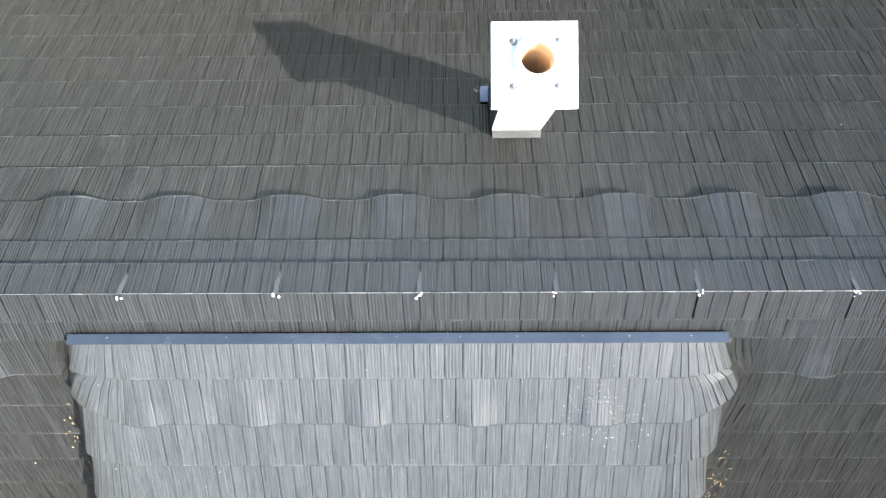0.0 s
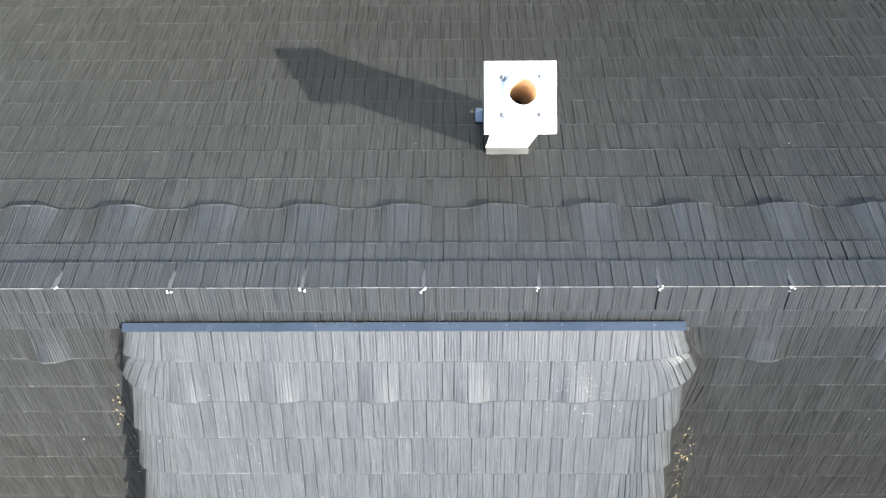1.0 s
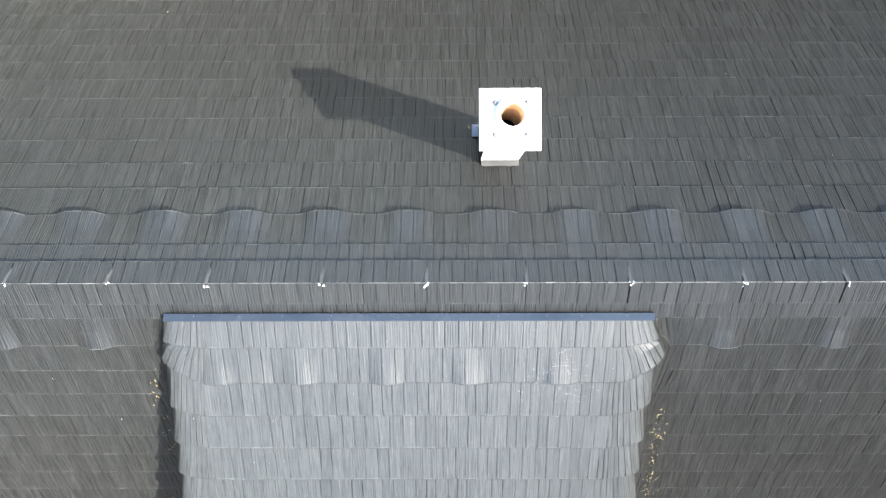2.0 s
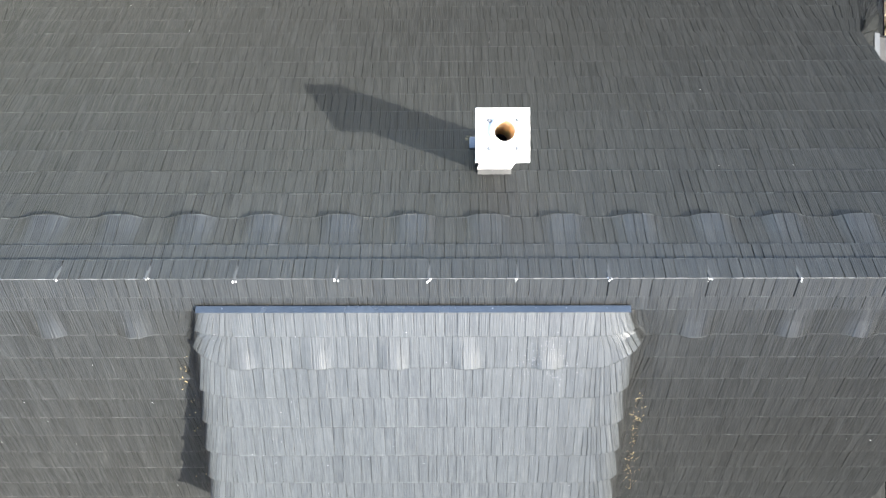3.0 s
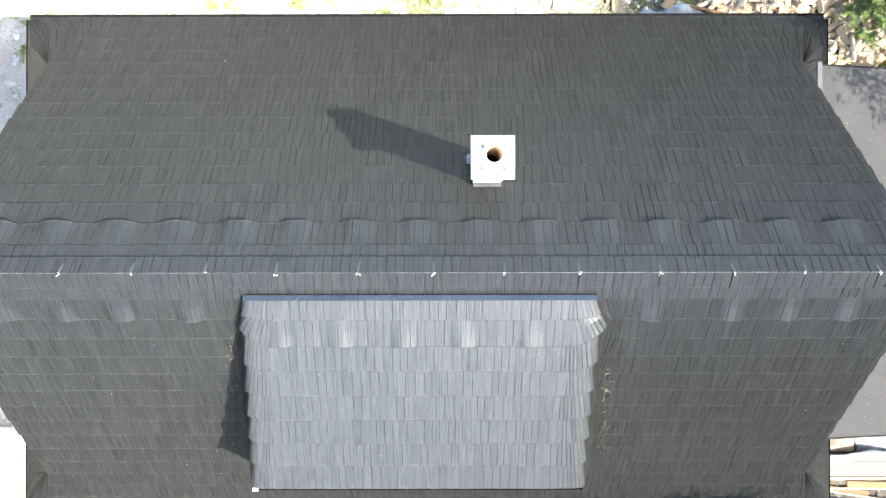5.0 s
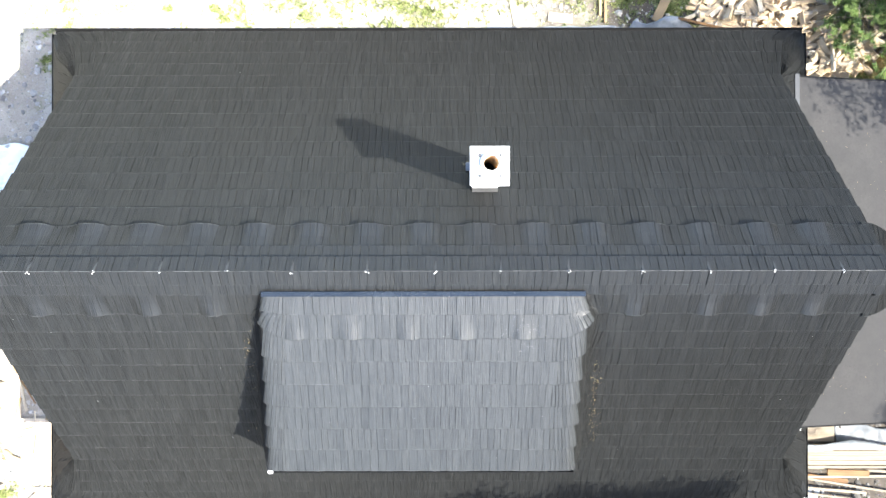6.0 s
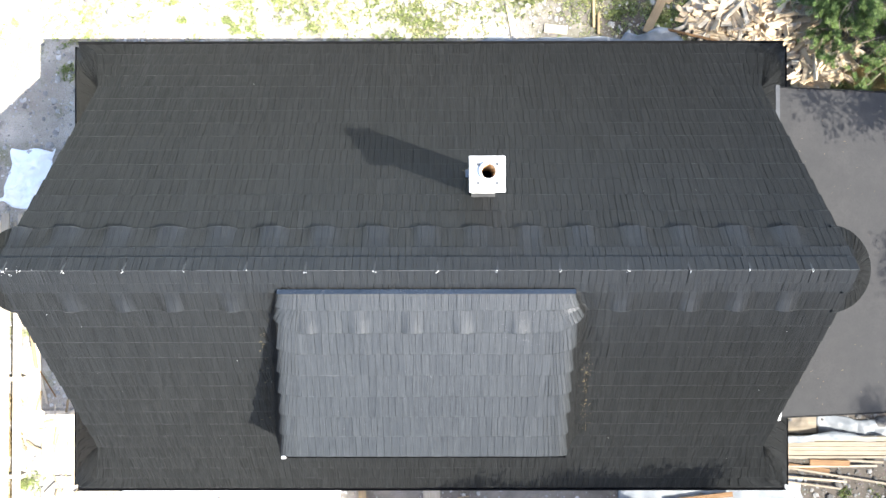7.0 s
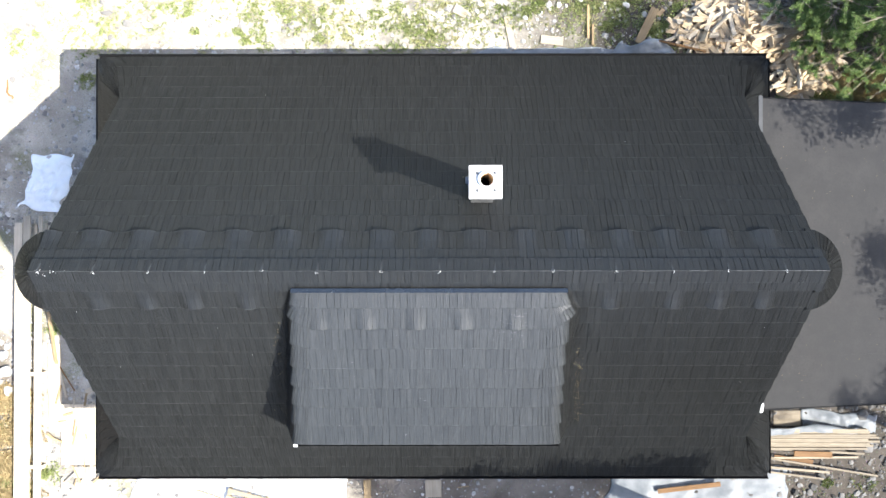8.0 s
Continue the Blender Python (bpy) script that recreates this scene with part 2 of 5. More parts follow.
def box(bm, x0, x1, y0, y1, z0, z1, bevel=0.0):
    """A box between two corners, its edges rounded if asked."""
    m = pose((x0 + x1) / 2, (y0 + y1) / 2, (z0 + z1) / 2) @ Matrix.Diagonal((x1 - x0, y1 - y0, z1 - z0, 1))
    made = bmesh.ops.create_cube(bm, size=1.0, matrix=m)["verts"]
    if bevel:
        edges = list({e for v in made for e in v.link_edges})
        bmesh.ops.bevel(bm, geom=edges, offset=bevel, segments=2, affect="EDGES", profile=0.6)
    return bm


def prism(bm, outline, m0, m1):
    """A closed prism: an outline of (x, y, z) points moved by two vectors."""
    a = [bm.verts.new(Vector(p) + Vector(m0)) for p in outline]
    b = [bm.verts.new(Vector(p) + Vector(m1)) for p in outline]
    k = len(a)
    bm.faces.new(a[::-1])
    bm.faces.new(b)
    for i in range(k):
        bm.faces.new((a[i], a[(i + 1) % k], b[(i + 1) % k], b[i]))
    bmesh.ops.recalc_face_normals(bm, faces=bm.faces)
    return bm


def tube(bm, points, radii, sides=8):
    """A tapered tube through points."""
    rings = []
    for i, p in enumerate(points):
        a, b = Vector(points[max(i - 1, 0)]), Vector(points[min(i + 1, len(points) - 1)])
        q = (b - a).to_track_quat("Z", "Y")
        rings.append([bm.verts.new(Vector(p) + q @ Vector((radii[i] * math.cos(k * math.tau / sides), radii[i] * math.sin(k * math.tau / sides), 0))) for k in range(sides)])
    for r0, r1 in zip(rings, rings[1:]):
        for k in range(sides):
            bm.faces.new((r0[k], r0[(k + 1) % sides], r1[(k + 1) % sides], r1[k]))
    bm.faces.new(rings[0][::-1])
    bm.faces.new(rings[-1])
    return bm


# ---- shakes ----
GAP = 0.003
WIDTHS = (0.088, 0.104, 0.118)
COLS = 11
STEPS = ((0.0, 0.002), (0.5, 0.017), (0.975, 0.033), (1.0, 0.028))   # share of the length, height: a lifted butt with an eased edge
LINES = len(STEPS)


def shake_shape(seed):
    """One shake: across -0.5..0.5, down 0..1, height in metres; a grooved top like split wood, sides and a thick butt."""
    r = random.Random(seed)
    steps = [r.uniform(0.6, 1.5) for _ in range(COLS - 1)]
    across = [sum(steps[:i]) / sum(steps) - 0.5 for i in range(COLS)]
    rib = [(0.0013 if i % 2 else -0.0013) * r.uniform(0.1, 1.4) for i in range(COLS)]
    rib[0] -= 0.0012
    rib[-1] -= 0.0012
    tilt, lean, slip = r.uniform(-0.002, 0.002), r.uniform(-0.016, 0.016), r.uniform(-0.006, 0.006)
    verts, faces = [], []
    for j in range(LINES):
        v, h = STEPS[j]
        for i in range(COLS):
            u = across[i]
            verts.append((u, v + (slip + lean * u + r.uniform(-0.003, 0.003)) * (j >= LINES - 2), h + rib[i] * (0.7 + 0.3 * v) * r.uniform(0.7, 1.2) + tilt * u * 2))
    base = len(verts)
    for i in range(COLS):
        verts.append((across[i], verts[(LINES - 1) * COLS + i][1] - 0.008, -0.004))
    left = len(verts)
    for j in range(LINES - 1):
        verts.append((-0.5, STEPS[j][0], -0.004))
        verts.append((0.5, STEPS[j][0], -0.004))
    for j in range(LINES - 1):
        for i in range(COLS - 1):
            a = j * COLS + i
            faces.append((a, a + COLS, a + COLS + 1, a + 1))
    last = (LINES - 1) * COLS
    for i in range(COLS - 1):
        faces.append((last + i, base + i, base + i + 1, last + i + 1))
    for j in range(LINES - 1):
        lo_l = left + 2 * j
        nx_l = left + 2 * (j + 1) if j < LINES - 2 else base
        nx_r = left + 2 * (j + 1) + 1 if j < LINES - 2 else base + COLS - 1
        faces.append((j * COLS, lo_l, nx_l, (j + 1) * COLS))
        faces.append((j * COLS + COLS - 1, (j + 1) * COLS + COLS - 1, nx_r, lo_l + 1))
    return np.array(verts), np.array(faces)[:, ::-1]


SHAPES = [shake_shape(k) for k in range(10)]


class Field:
    """Many shakes joined into one mesh."""

    def __init__(self, gap=0.95, lift=1.0):
        self.gap, self.lift = gap, lift
        self.verts, self.faces, self.uvs, self.rims, self.count = [], [], [], [], 0

    def lay(self, surface, u0, u1, v0, v1, rng):
        """One shake on a surface: surface(u, v) gives points; its height follows the normal."""
        shape, quads = SHAPES[rng.randrange(len(SHAPES))]
        u = (u0 + u1) / 2 + shape[:, 0] * (u1 - u0 - GAP * self.gap * rng.choice((0.5, 0.8, 1.1, 1.5)))
        v = v0 + shape[:, 1] * (v1 - v0)
        e = 0.01
        p = surface(u, v)
        n = np.cross(surface(u + e, v) - surface(u - e, v), surface(u, v + e) - surface(u, v - e))
        n /= np.maximum(np.linalg.norm(n, axis=1, keepdims=True), 1e-9)
        self.verts.append(p + n * shape[:, 2:3] * self.lift)
        self.uvs.append(np.stack([shape[:, 0] * (u1 - u0) + rng.uniform(0, 40), v + rng.uniform(0, 9)], 1))
        self.rims.append(shape[:, :2] * np.array([1.0, 1.0 if self.lift == 1.0 else 0.9]) + np.array([0.5, 0.0]))
        self.faces.append(quads + self.count)
        self.count += len(shape)

    def row(self, surface, u0, u1, v0, v1, rng, skip=None):
        """A course from u0 to u1, but for the places that skip() names."""
        u = u0
        while u < u1 - 0.03:
            w = min(rng.choice(WIDTHS), u1 - u)
            if u1 - u - w < 0.04:
                w = u1 - u
            if skip is None or not skip(u + w / 2, v1):
                self.lay(surface, u, u + w, v0, v1, rng)
            u += w

    def make(self, name, material, parent, label=""):
        me = bpy.data.meshes.new(name)
        verts, faces = np.concatenate(self.verts), np.concatenate(self.faces)
        me.from_pydata(verts.tolist(), [], faces.tolist())
        uv = np.concatenate(self.uvs)
        loops = np.empty(len(me.loops), dtype=np.int32)
        me.loops.foreach_get("vertex_index", loops)
        me.uv_layers.new(name="grain").data.foreach_set("uv", uv[loops].ravel())
        me.uv_layers.new(name="rim").data.foreach_set("uv", np.concatenate(self.rims)[loops].ravel())
        me.materials.append(material)
        ob = new(name, me)
        ob.parent = parent
        return tagged(ob, label, kind="stuff")


def shake_mesh(width, length, seed, material, gap):
    """A loose shake as a mesh of its own, x across, y down the slope, z out."""
    shape, quads = SHAPES[seed]
    me = bpy.data.meshes.new("shake")
    xyz = shape * np.array([width - GAP * gap * (0.5, 0.8, 1.1, 1.5)[seed % 4], length, 1.0 if gap < 1.0 else 0.6])
    me.from_pydata(xyz.tolist(), [], quads.tolist())
    loops = np.empty(len(me.loops), dtype=np.int32)
    me.loops.foreach_get("vertex_index", loops)
    me.uv_layers.new(name="grain").data.foreach_set("uv", xyz[loops][:, :2].ravel())
    me.uv_layers.new(name="rim").data.foreach_set("uv", (shape[:, :2] + np.array([0.5, 0.0]))[loops].ravel())
    me.materials.append(material)
    return me


# ---- the house: sizes ----
RIDGE_Z, RAKE_X, EAVE_X, EAVE_S = 7.085, 5.857, 6.715, 5.93
RIGHT = math.sqrt(0.5)
COURSES = [0.22, 0.42] + [0.805 + 0.366 * k for k in range(11)] + [4.83, 5.194, 5.559, 5.923]
COURSES_SOUTH = [0.22, 0.41] + [0.785 + 0.368 * k for k in range(11)] + COURSES[13:]
LAP = 0.035
KNEE_S = COURSES[12]                      # below this course the roof spreads into the corner skirts
KNEE_Y, KNEE_Z = KNEE_S * RIGHT, RIDGE_Z - KNEE_S * RIGHT
EAVE_Y, EAVE_Z = EAVE_S * RIGHT, RIDGE_Z - EAVE_S * RIGHT
DORMER_Y, DORMER_Z, DORMER_LEN = -0.31, 6.885, 2.93
DORMER_COS, DORMER_SIN = 0.888, 0.4595


def slope_north(u, v):
    return np.stack([u, v * RIGHT, RIDGE_Z - v * RIGHT], 1)


def slope_south(u, v):
    return np.stack([-u, -v * RIGHT, RIDGE_Z - v * RIGHT], 1)


def bulge(x, centres, height, half=0.27, ramp=0.21):
    """Raised, flat-topped swellings along a course."""
    out = np.zeros_like(x)
    for c in centres:
        t = np.clip((half - np.abs(x - c)) / ramp, 0, 1)
        out = np.maximum(out, t * t * (3 - 2 * t))
    return out * height


WAVES_NORTH = [0.008 + 0.731 * k for k in range(-8, 8)]
WAVES_SOUTH = [-5.03, -4.3, -3.6, -2.76, 2.76, 3.71, 4.39, 5.07]
WAVES_DORMER = [-1.69, -0.96, -0.21, 0.51, 1.31]


def waved(base, normal, waves, v0, v1, mirror=1.0, height=0.046, half=0.27, ramp=0.21):
    def surface(u, v):
        t = np.clip((v - v0) / (v1 - v0), 0, 1.2)
        return base(u, v) + np.array(normal) * (bulge(u * mirror, waves, height, half, ramp) * t ** 1.4)[:, None]
    return surface


# ---- dormer surface ----
def dormer_edges(v):
    return -2.06 - 0.068 * v, 2.06 + 0.015 * v + 0.07 * math.exp(-((v - 0.6) / 0.3) ** 2)


def cheek_profile(rise):
    """Across the dormer's edge: flat top, rounded shoulder, flared cheek, swept foot."""
    rise = max(rise, 0.03)
    foot = 0.05 + 0.24 * rise
    c1, c2 = np.array([0.0, 0.0]), np.array([foot, -rise])
    size = np.linalg.norm(c2 - c1)
    d = (c2 - c1) / size
    r1, r2 = min(0.14, 0.45 * size), min(0.14, 0.45 * size)
    t = np.linspace(0, 1, 9)[:, None]

    def bend(a, b, c):
        return (1 - t) ** 2 * a + 2 * t * (1 - t) * b + t ** 2 * c
    return np.concatenate([bend(np.array([-r1, 0.0]), c1, c1 + d * r1), bend(c2 - d * r2, c2, c2 + np.array([r2, 0.0])), [c2 + np.array([r2 + 0.06, 0.0])]]), r1


def dormer_top(u, v, course=None):
    """u: metres across, running on over the shoulder and down the cheek; v: metres down the slope. Each course flares a little towards its butt."""
    out = np.empty((len(u), 3))
    for k in range(len(u)):
        a, side = u[k], 1.0 if u[k] > 0 else -1.0
        vk = v[k]
        left, right = dormer_edges(vk)
        edge = right if side > 0 else -left
        if course:
            edge += 0.03 * min(v[k] / 0.7, 1.0) * min(max((vk - course[0]) / (course[1] - course[0]), 0.0), 1.1) - 0.012
        # towards the edge the shakes fan outwards and the courses sweep up
        past = abs(a) - (edge - 0.36)
        if past > 0:
            t = min(past / 0.62, 1.0)
            if course:
                f = min(max((vk - course[0]) / (course[1] - course[0]), 0.0), 1.1)
                a = side * (abs(a) + (0.09 + 0.13 * math.exp(-((course[1] - 0.66) / 0.25) ** 2)) * (f - 0.8) * min(past / 0.4, 1.0))
            reach = min(max(v[k], 0.0) / 0.6, 1.0) * min(max((2.95 - v[k]) / 0.6, 0.0), 1.0)
            vk = vk - (0.1 + 0.26 * math.exp(-((v[k] - 0.6) / 0.35) ** 2)) * reach * t * t * (3 - 2 * t)
        y = DORMER_Y - vk * DORMER_COS
        z = DORMER_Z - vk * DORMER_SIN
        main_z = RIDGE_Z - abs(y) + 0.02
        line, r1 = cheek_profile(z - main_z)
        past = abs(a) - (edge - r1)
        if past <= 0:
            out[k] = (a, y, z)
            continue
        step = np.linalg.norm(np.diff(line, axis=0), axis=1)
        run = np.concatenate([[0], np.cumsum(step)])
        past = min(past, run[-1])
        out[k] = (side * (edge + np.interp(past, run, line[:, 0])), y, z + np.interp(past, run, line[:, 1]))
    return out


def dormer_run(v):
    """How far the shakes of a course reach to each side."""
    y = DORMER_Y - v * DORMER_COS
    rise = max(DORMER_Z - v * DORMER_SIN - (RIDGE_Z - abs(y) + 0.02), 0.03)
    line, r1 = cheek_profile(rise)
    size = float(np.linalg.norm(np.diff(line, axis=0), axis=1).sum()) - 0.02
    left, right = dormer_edges(v)
    return left + r1 - size, right - r1 + size


def in_dormer(x, y):
    """Whether a place of the south slope lies under the dormer."""
    v = (DORMER_Y - y) / DORMER_COS
    if v < -0.02 or v > DORMER_LEN:
        return False
    left, right = dormer_edges(v)
    rise = 0.1 + 0.43 * max(v, 0)
    return left - 0.10 - 0.24 * rise < x < right + 0.10 + 0.24 * rise


# ---- ground ----
def spread(lo, hi, n, far):
    mid = np.linspace(lo, hi, n)
    out = np.geomspace(1.0, far, 14)
    return np.concatenate([lo - out[::-1], mid, hi + out])


def ground_height(x, y):
    h = 0.05 * noise.noise((x * 0.45, y * 0.45, 3.0)) + 0.02 * noise.noise((x * 1.9, y * 1.9, 7.0))
    return h * min(1.0, max(0.0, 2.0 - max(abs(x) / 14, abs(y) / 11)))


def build_ground():
    xs, ys = spread(-14, 14, 150, 900.0), spread(-11, 11, 120, 900.0)
    verts = [(x, y, ground_height(x, y)) for y in ys for x in xs]
    w = len(xs)
    faces = [(j * w + i, j * w + i + 1, (j + 1) * w + i + 1, (j + 1) * w + i) for j in range(len(ys) - 1) for i in range(w - 1)]
    me = bpy.data.meshes.new("ground")
    me.from_pydata(verts, [], faces)
    me.materials.append(M_GROUND)
    me.shade_smooth()
    return tagged(new("ground", me), "pale stony building-site soil with thin grass", "ground", kind="structure")


build_ground()

# ---- house ----
house = empty("house", 0, 0, 0, "house with a dark grey shake roof and a long shed dormer", "house")


def slab(name, corners, thick, material, parent, label=""):
    """A flat plate: four corners of its top, seen from outside, and its thickness inwards."""
    a, b, c = (Vector(p) for p in corners[:3])
    n = (b - a).cross(c - a).normalized()
    return part(name, prism(bmesh.new(), corners, (0, 0, 0), -n * thick), material, parent, label)


WALL_X, WALL_Y = 5.52, 3.82


def build_walls():
    top = RIDGE_Z - WALL_Y - 0.16
    for side in (1, -1):
        part("wall", box(bmesh.new(), -WALL_X + 0.3, WALL_X - 0.3, side * WALL_Y - 0.15, side * WALL_Y + 0.15, -0.2, top), M_WALL, house)
        bm = prism(bmesh.new(), [(0, -WALL_Y - 0.15, -0.2), (0, WALL_Y + 0.15, -0.2), (0, WALL_Y + 0.15, top - 0.15), (0, 0, RIDGE_Z - 0.32), (0, -WALL_Y - 0.15, top - 0.15)], (side * WALL_X - 0.15, 0, 0), (side * WALL_X + 0.15, 0, 0))
        part("gable_wall", bm, M_WALL, house)


build_walls()

roof_north = slab("roof_slope", [(-RAKE_X, 0, RIDGE_Z - 0.006), (RAKE_X, 0, RIDGE_Z - 0.006), (RAKE_X, KNEE_Y, KNEE_Z - 0.006), (-RAKE_X, KNEE_Y, KNEE_Z - 0.006)], 0.12, M_DECK, house, "dark grey shake roof slope")
roof_south = slab("roof_slope", [(RAKE_X, 0, RIDGE_Z - 0.006), (-RAKE_X, 0, RIDGE_Z - 0.006), (-RAKE_X, -KNEE_Y, KNEE_Z - 0.006), (RAKE_X, -KNEE_Y, KNEE_Z - 0.006)], 0.12, M_DECK, house, "dark grey shake roof slope")


def skirt_edge(t):
    """Half length and half width of the spreading eave skirt, t from its top 0 to the eave 1."""
    return RAKE_X + (EAVE_X - RAKE_X) * t, KNEE_Y + (EAVE_Y - KNEE_Y) * t, KNEE_Z + (EAVE_Z - KNEE_Z) * t


FAN_X, FAN_Y, FAN_LONG = 5.4, 2.3, 2.2


def corner_fan(sx, sy):
    """Round a corner of the skirt: u runs from the eave side over the rounded corner to the gable side, the shakes fanning out from the foot of the rake."""
    def surface(u, v):
        t = np.clip(v / (EAVE_S - KNEE_S), 0.0, 1.02)
        x, y, z = skirt_edge(t)
        p = np.clip(u * sx * sy / FAN_LONG + 0.5, 0.0, 1.0)
        r = 0.38 * t * (1.0 - 0.72 * t ** 8)
        a = np.clip((p - 0.22) / 0.46, 0.0, 1.0) * math.pi / 2
        first, last = np.clip(p / 0.22, 0, 1), np.clip((p - 0.68) / 0.32, 0, 1)
        px = FAN_X + (x - r - FAN_X) * first + r * np.sin(a)
        py = y - r + r * np.cos(a) - (y - r - FAN_Y) * last
        return np.stack([px * sx, py * sy, z], 1)
    return surface


def skirt_ring(t, sink):
    """The skirt's outline at one height, counter-clockwise from the south-east corner."""
    out = []
    for sx, sy, order in ((1, -1, 1), (1, 1, -1), (-1, 1, 1), (-1, -1, -1)):
        p = np.linspace(0.0, 1.0, 17)[::order]
        for x, y, z in corner_fan(sx, sy)((p - 0.5) * FAN_LONG * sx * sy, np.full(17, t * (EAVE_S - KNEE_S))):
            out.append((x, y, z - sink))
    return out


def build_skirt():
    """The flared eave that runs round the whole house under the gables."""
    bm = bmesh.new()
    rows = [(t, 0.012) for t in np.linspace(0.0, 1.0, 7)] + [(1.0, 0.13), (0.0, 0.16)]
    rings = [[bm.verts.new(p) for p in skirt_ring(t, sink)] for t, sink in rows]
    for r0, r1 in zip(rings, rings[1:] + rings[:1]):
        for k in range(len(r0)):
            bm.faces.new((r0[k], r1[k], r1[(k + 1) % len(r0)], r0[(k + 1) % len(r0)]))
    bmesh.ops.recalc_face_normals(bm, faces=bm.faces)
    return part("eave_skirt", bm, M_DECK, house, "flared eave skirt with fanned corner shakes")


skirt = build_skirt()
# soffits close the space between skirt and walls
for s in (1, -1):
    part("soffit", box(bmesh.new(), -EAVE_X + 0.03, EAVE_X - 0.03, min(s * (WALL_Y + 0.15), s * (EAVE_Y - 0.02)), max(s * (WALL_Y + 0.15), s * (EAVE_Y - 0.02)), EAVE_Z - 0.17, EAVE_Z - 0.145), M_SOFFIT, house)
    part("soffit", box(bmesh.new(), min(s * (WALL_X + 0.15), s * (EAVE_X - 0.03)), max(s * (WALL_X + 0.15), s * (EAVE_X - 0.03)), -WALL_Y - 0.15, WALL_Y + 0.15, EAVE_Z - 0.17, EAVE_Z - 0.145), M_SOFFIT, house)


def gutter(length, m, parent, name="gutter"):
    """An open black half-round gutter with a rolled front lip, along x."""
    line = [(0.062 * math.cos(a), 0.062 * math.sin(a)) for a in np.linspace(-math.pi, 0, 9)]
    inner = [(0.056 * math.cos(a), 0.056 * math.sin(a)) for a in np.linspace(0, -math.pi, 9)]
    lip = [(0.066, 0.008), (0.058, 0.012)]
    outline = [(0, y, z) for y, z in line + lip + inner]
    ob = part(name, prism(bmesh.new(), outline, (-length / 2, 0, 0), (length / 2, 0, 0)), M_BLACK, parent)
    ob.matrix_local = m
    return ob


GZ = EAVE_Z - 0.035
gutter(2 * EAVE_X + 0.06, pose(0, EAVE_Y + 0.018, GZ), house)
gutter(2 * EAVE_X + 0.06, pose(0, -EAVE_Y - 0.025, GZ, 0, 0, 180), house)
gutter(2 * EAVE_Y - 0.02, pose(EAVE_X + 0.008, 0, GZ, 0, 0, -90), house)
gutter(2 * EAVE_Y - 0.02, pose(-EAVE_X - 0.008, 0, GZ, 0, 0, 90), house)
# barge boards under the rakes
for sx in (1, -1):
    for sy in (1, -1):
        bm = prism(bmesh.new(), [(0, sy * 0.5, RIDGE_Z - 0.5 - 0.02), (0, sy * KNEE_Y, KNEE_Z - 0.02), (0, sy * KNEE_Y, KNEE_Z - 0.2), (0, sy * 0.5, RIDGE_Z - 0.5 - 0.2)], (sx * (RAKE_X - 0.05), 0, 0), (sx * (RAKE_X - 0.018), 0, 0))
        part("barge_board", bm, M_BLACK, house)


# ---- roof shakes ----
rng = random.Random(11)
LOOSE = {}


def loose_shake(width, length, seed, parent, m, material=M_SHAKE, gap=0.95):
    """One shake as an object of its own; alike ones share a mesh."""
    key = (width, round(length, 3), seed, material.name)
    if key not in LOOSE:
        LOOSE[key] = shake_mesh(*key[:3], material, gap)
    ob = new("shake", LOOSE[key])
    ob.parent = parent
    ob.matrix_local = m
    return ob


def flat_course(field, surface, axes, parent, u0, u1, v0, v1, near, skip=None):
    """A course on a flat slope: those inside the stretch near are objects of their own."""
    u, across, down, out = u0, *axes
    while u < u1 - 0.03:
        w = min(rng.choice(WIDTHS), u1 - u)
        if u1 - u - w < 0.06:
            w = u1 - u
        mid = u + w / 2
        if skip is None or not skip(mid, v1):
            if near(mid, v1) and w in WIDTHS:
                at = surface(np.array([mid]), np.array([v0]))[0]
                m = Matrix((across, down, out)).transposed().to_4x4()
                m.translation = Vector(at) + Vector(out) * rng.uniform(-0.001, 0.002)
                loose_shake(w, v1 - v0, rng.randrange(10), parent, m)
            else:
                field.lay(surface, u, u + w, v0, v1, rng)
        u += w


AXES_NORTH = (Vector((1, 0, 0)), Vector((0, RIGHT, -RIGHT)), Vector((0, RIGHT, RIGHT)))
AXES_SOUTH = (Vector((-1, 0, 0)), Vector((0, -RIGHT, -RIGHT)), Vector((0, -RIGHT, RIGHT)))


def in_chimney(x, s):
    return 0.66 < x < 1.0 and 1.6 < s < 1.98


def build_slope(surface, axes, deck, courses, waves, mirror, near, skip, swell):
    field = Field()
    n = tuple(axes[2])
    for k, v1 in enumerate(courses):
        if k == 0:
            continue
        v0 = max(courses[k - 1] - LAP, 0.0)
        if k <= 12:
            if k == 2:
                field.row(waved(surface, n, waves, v0, v1, mirror, *swell), -RAKE_X, RAKE_X, v0, v1, rng, skip)
            else:
                flat_course(field, surface, axes, deck, -RAKE_X, RAKE_X, v0, v1, near, skip)
        else:
            flat_course(field, surface, axes, deck, -5.4, 5.4, v0, v1, near, skip)
    return field.make("shake_field", M_SHAKE, deck, "dark grey grained roof shakes")


build_slope(slope_north, AXES_NORTH, roof_north, COURSES, WAVES_NORTH, 1.0, lambda u, s: -1.6 < u < 2.4 and s < 3.2, lambda u, s: in_chimney(u, s), (0.054, 0.27, 0.2))
build_slope(slope_south, AXES_SOUTH, roof_south, COURSES_SOUTH, WAVES_SOUTH, -1.0, lambda u, s: (2.5 < -u < 5.0) and 1.1 < s < 4.6, lambda u, s: in_dormer(-u, -s * RIGHT + 0.12), (0.05, 0.2, 0.18))


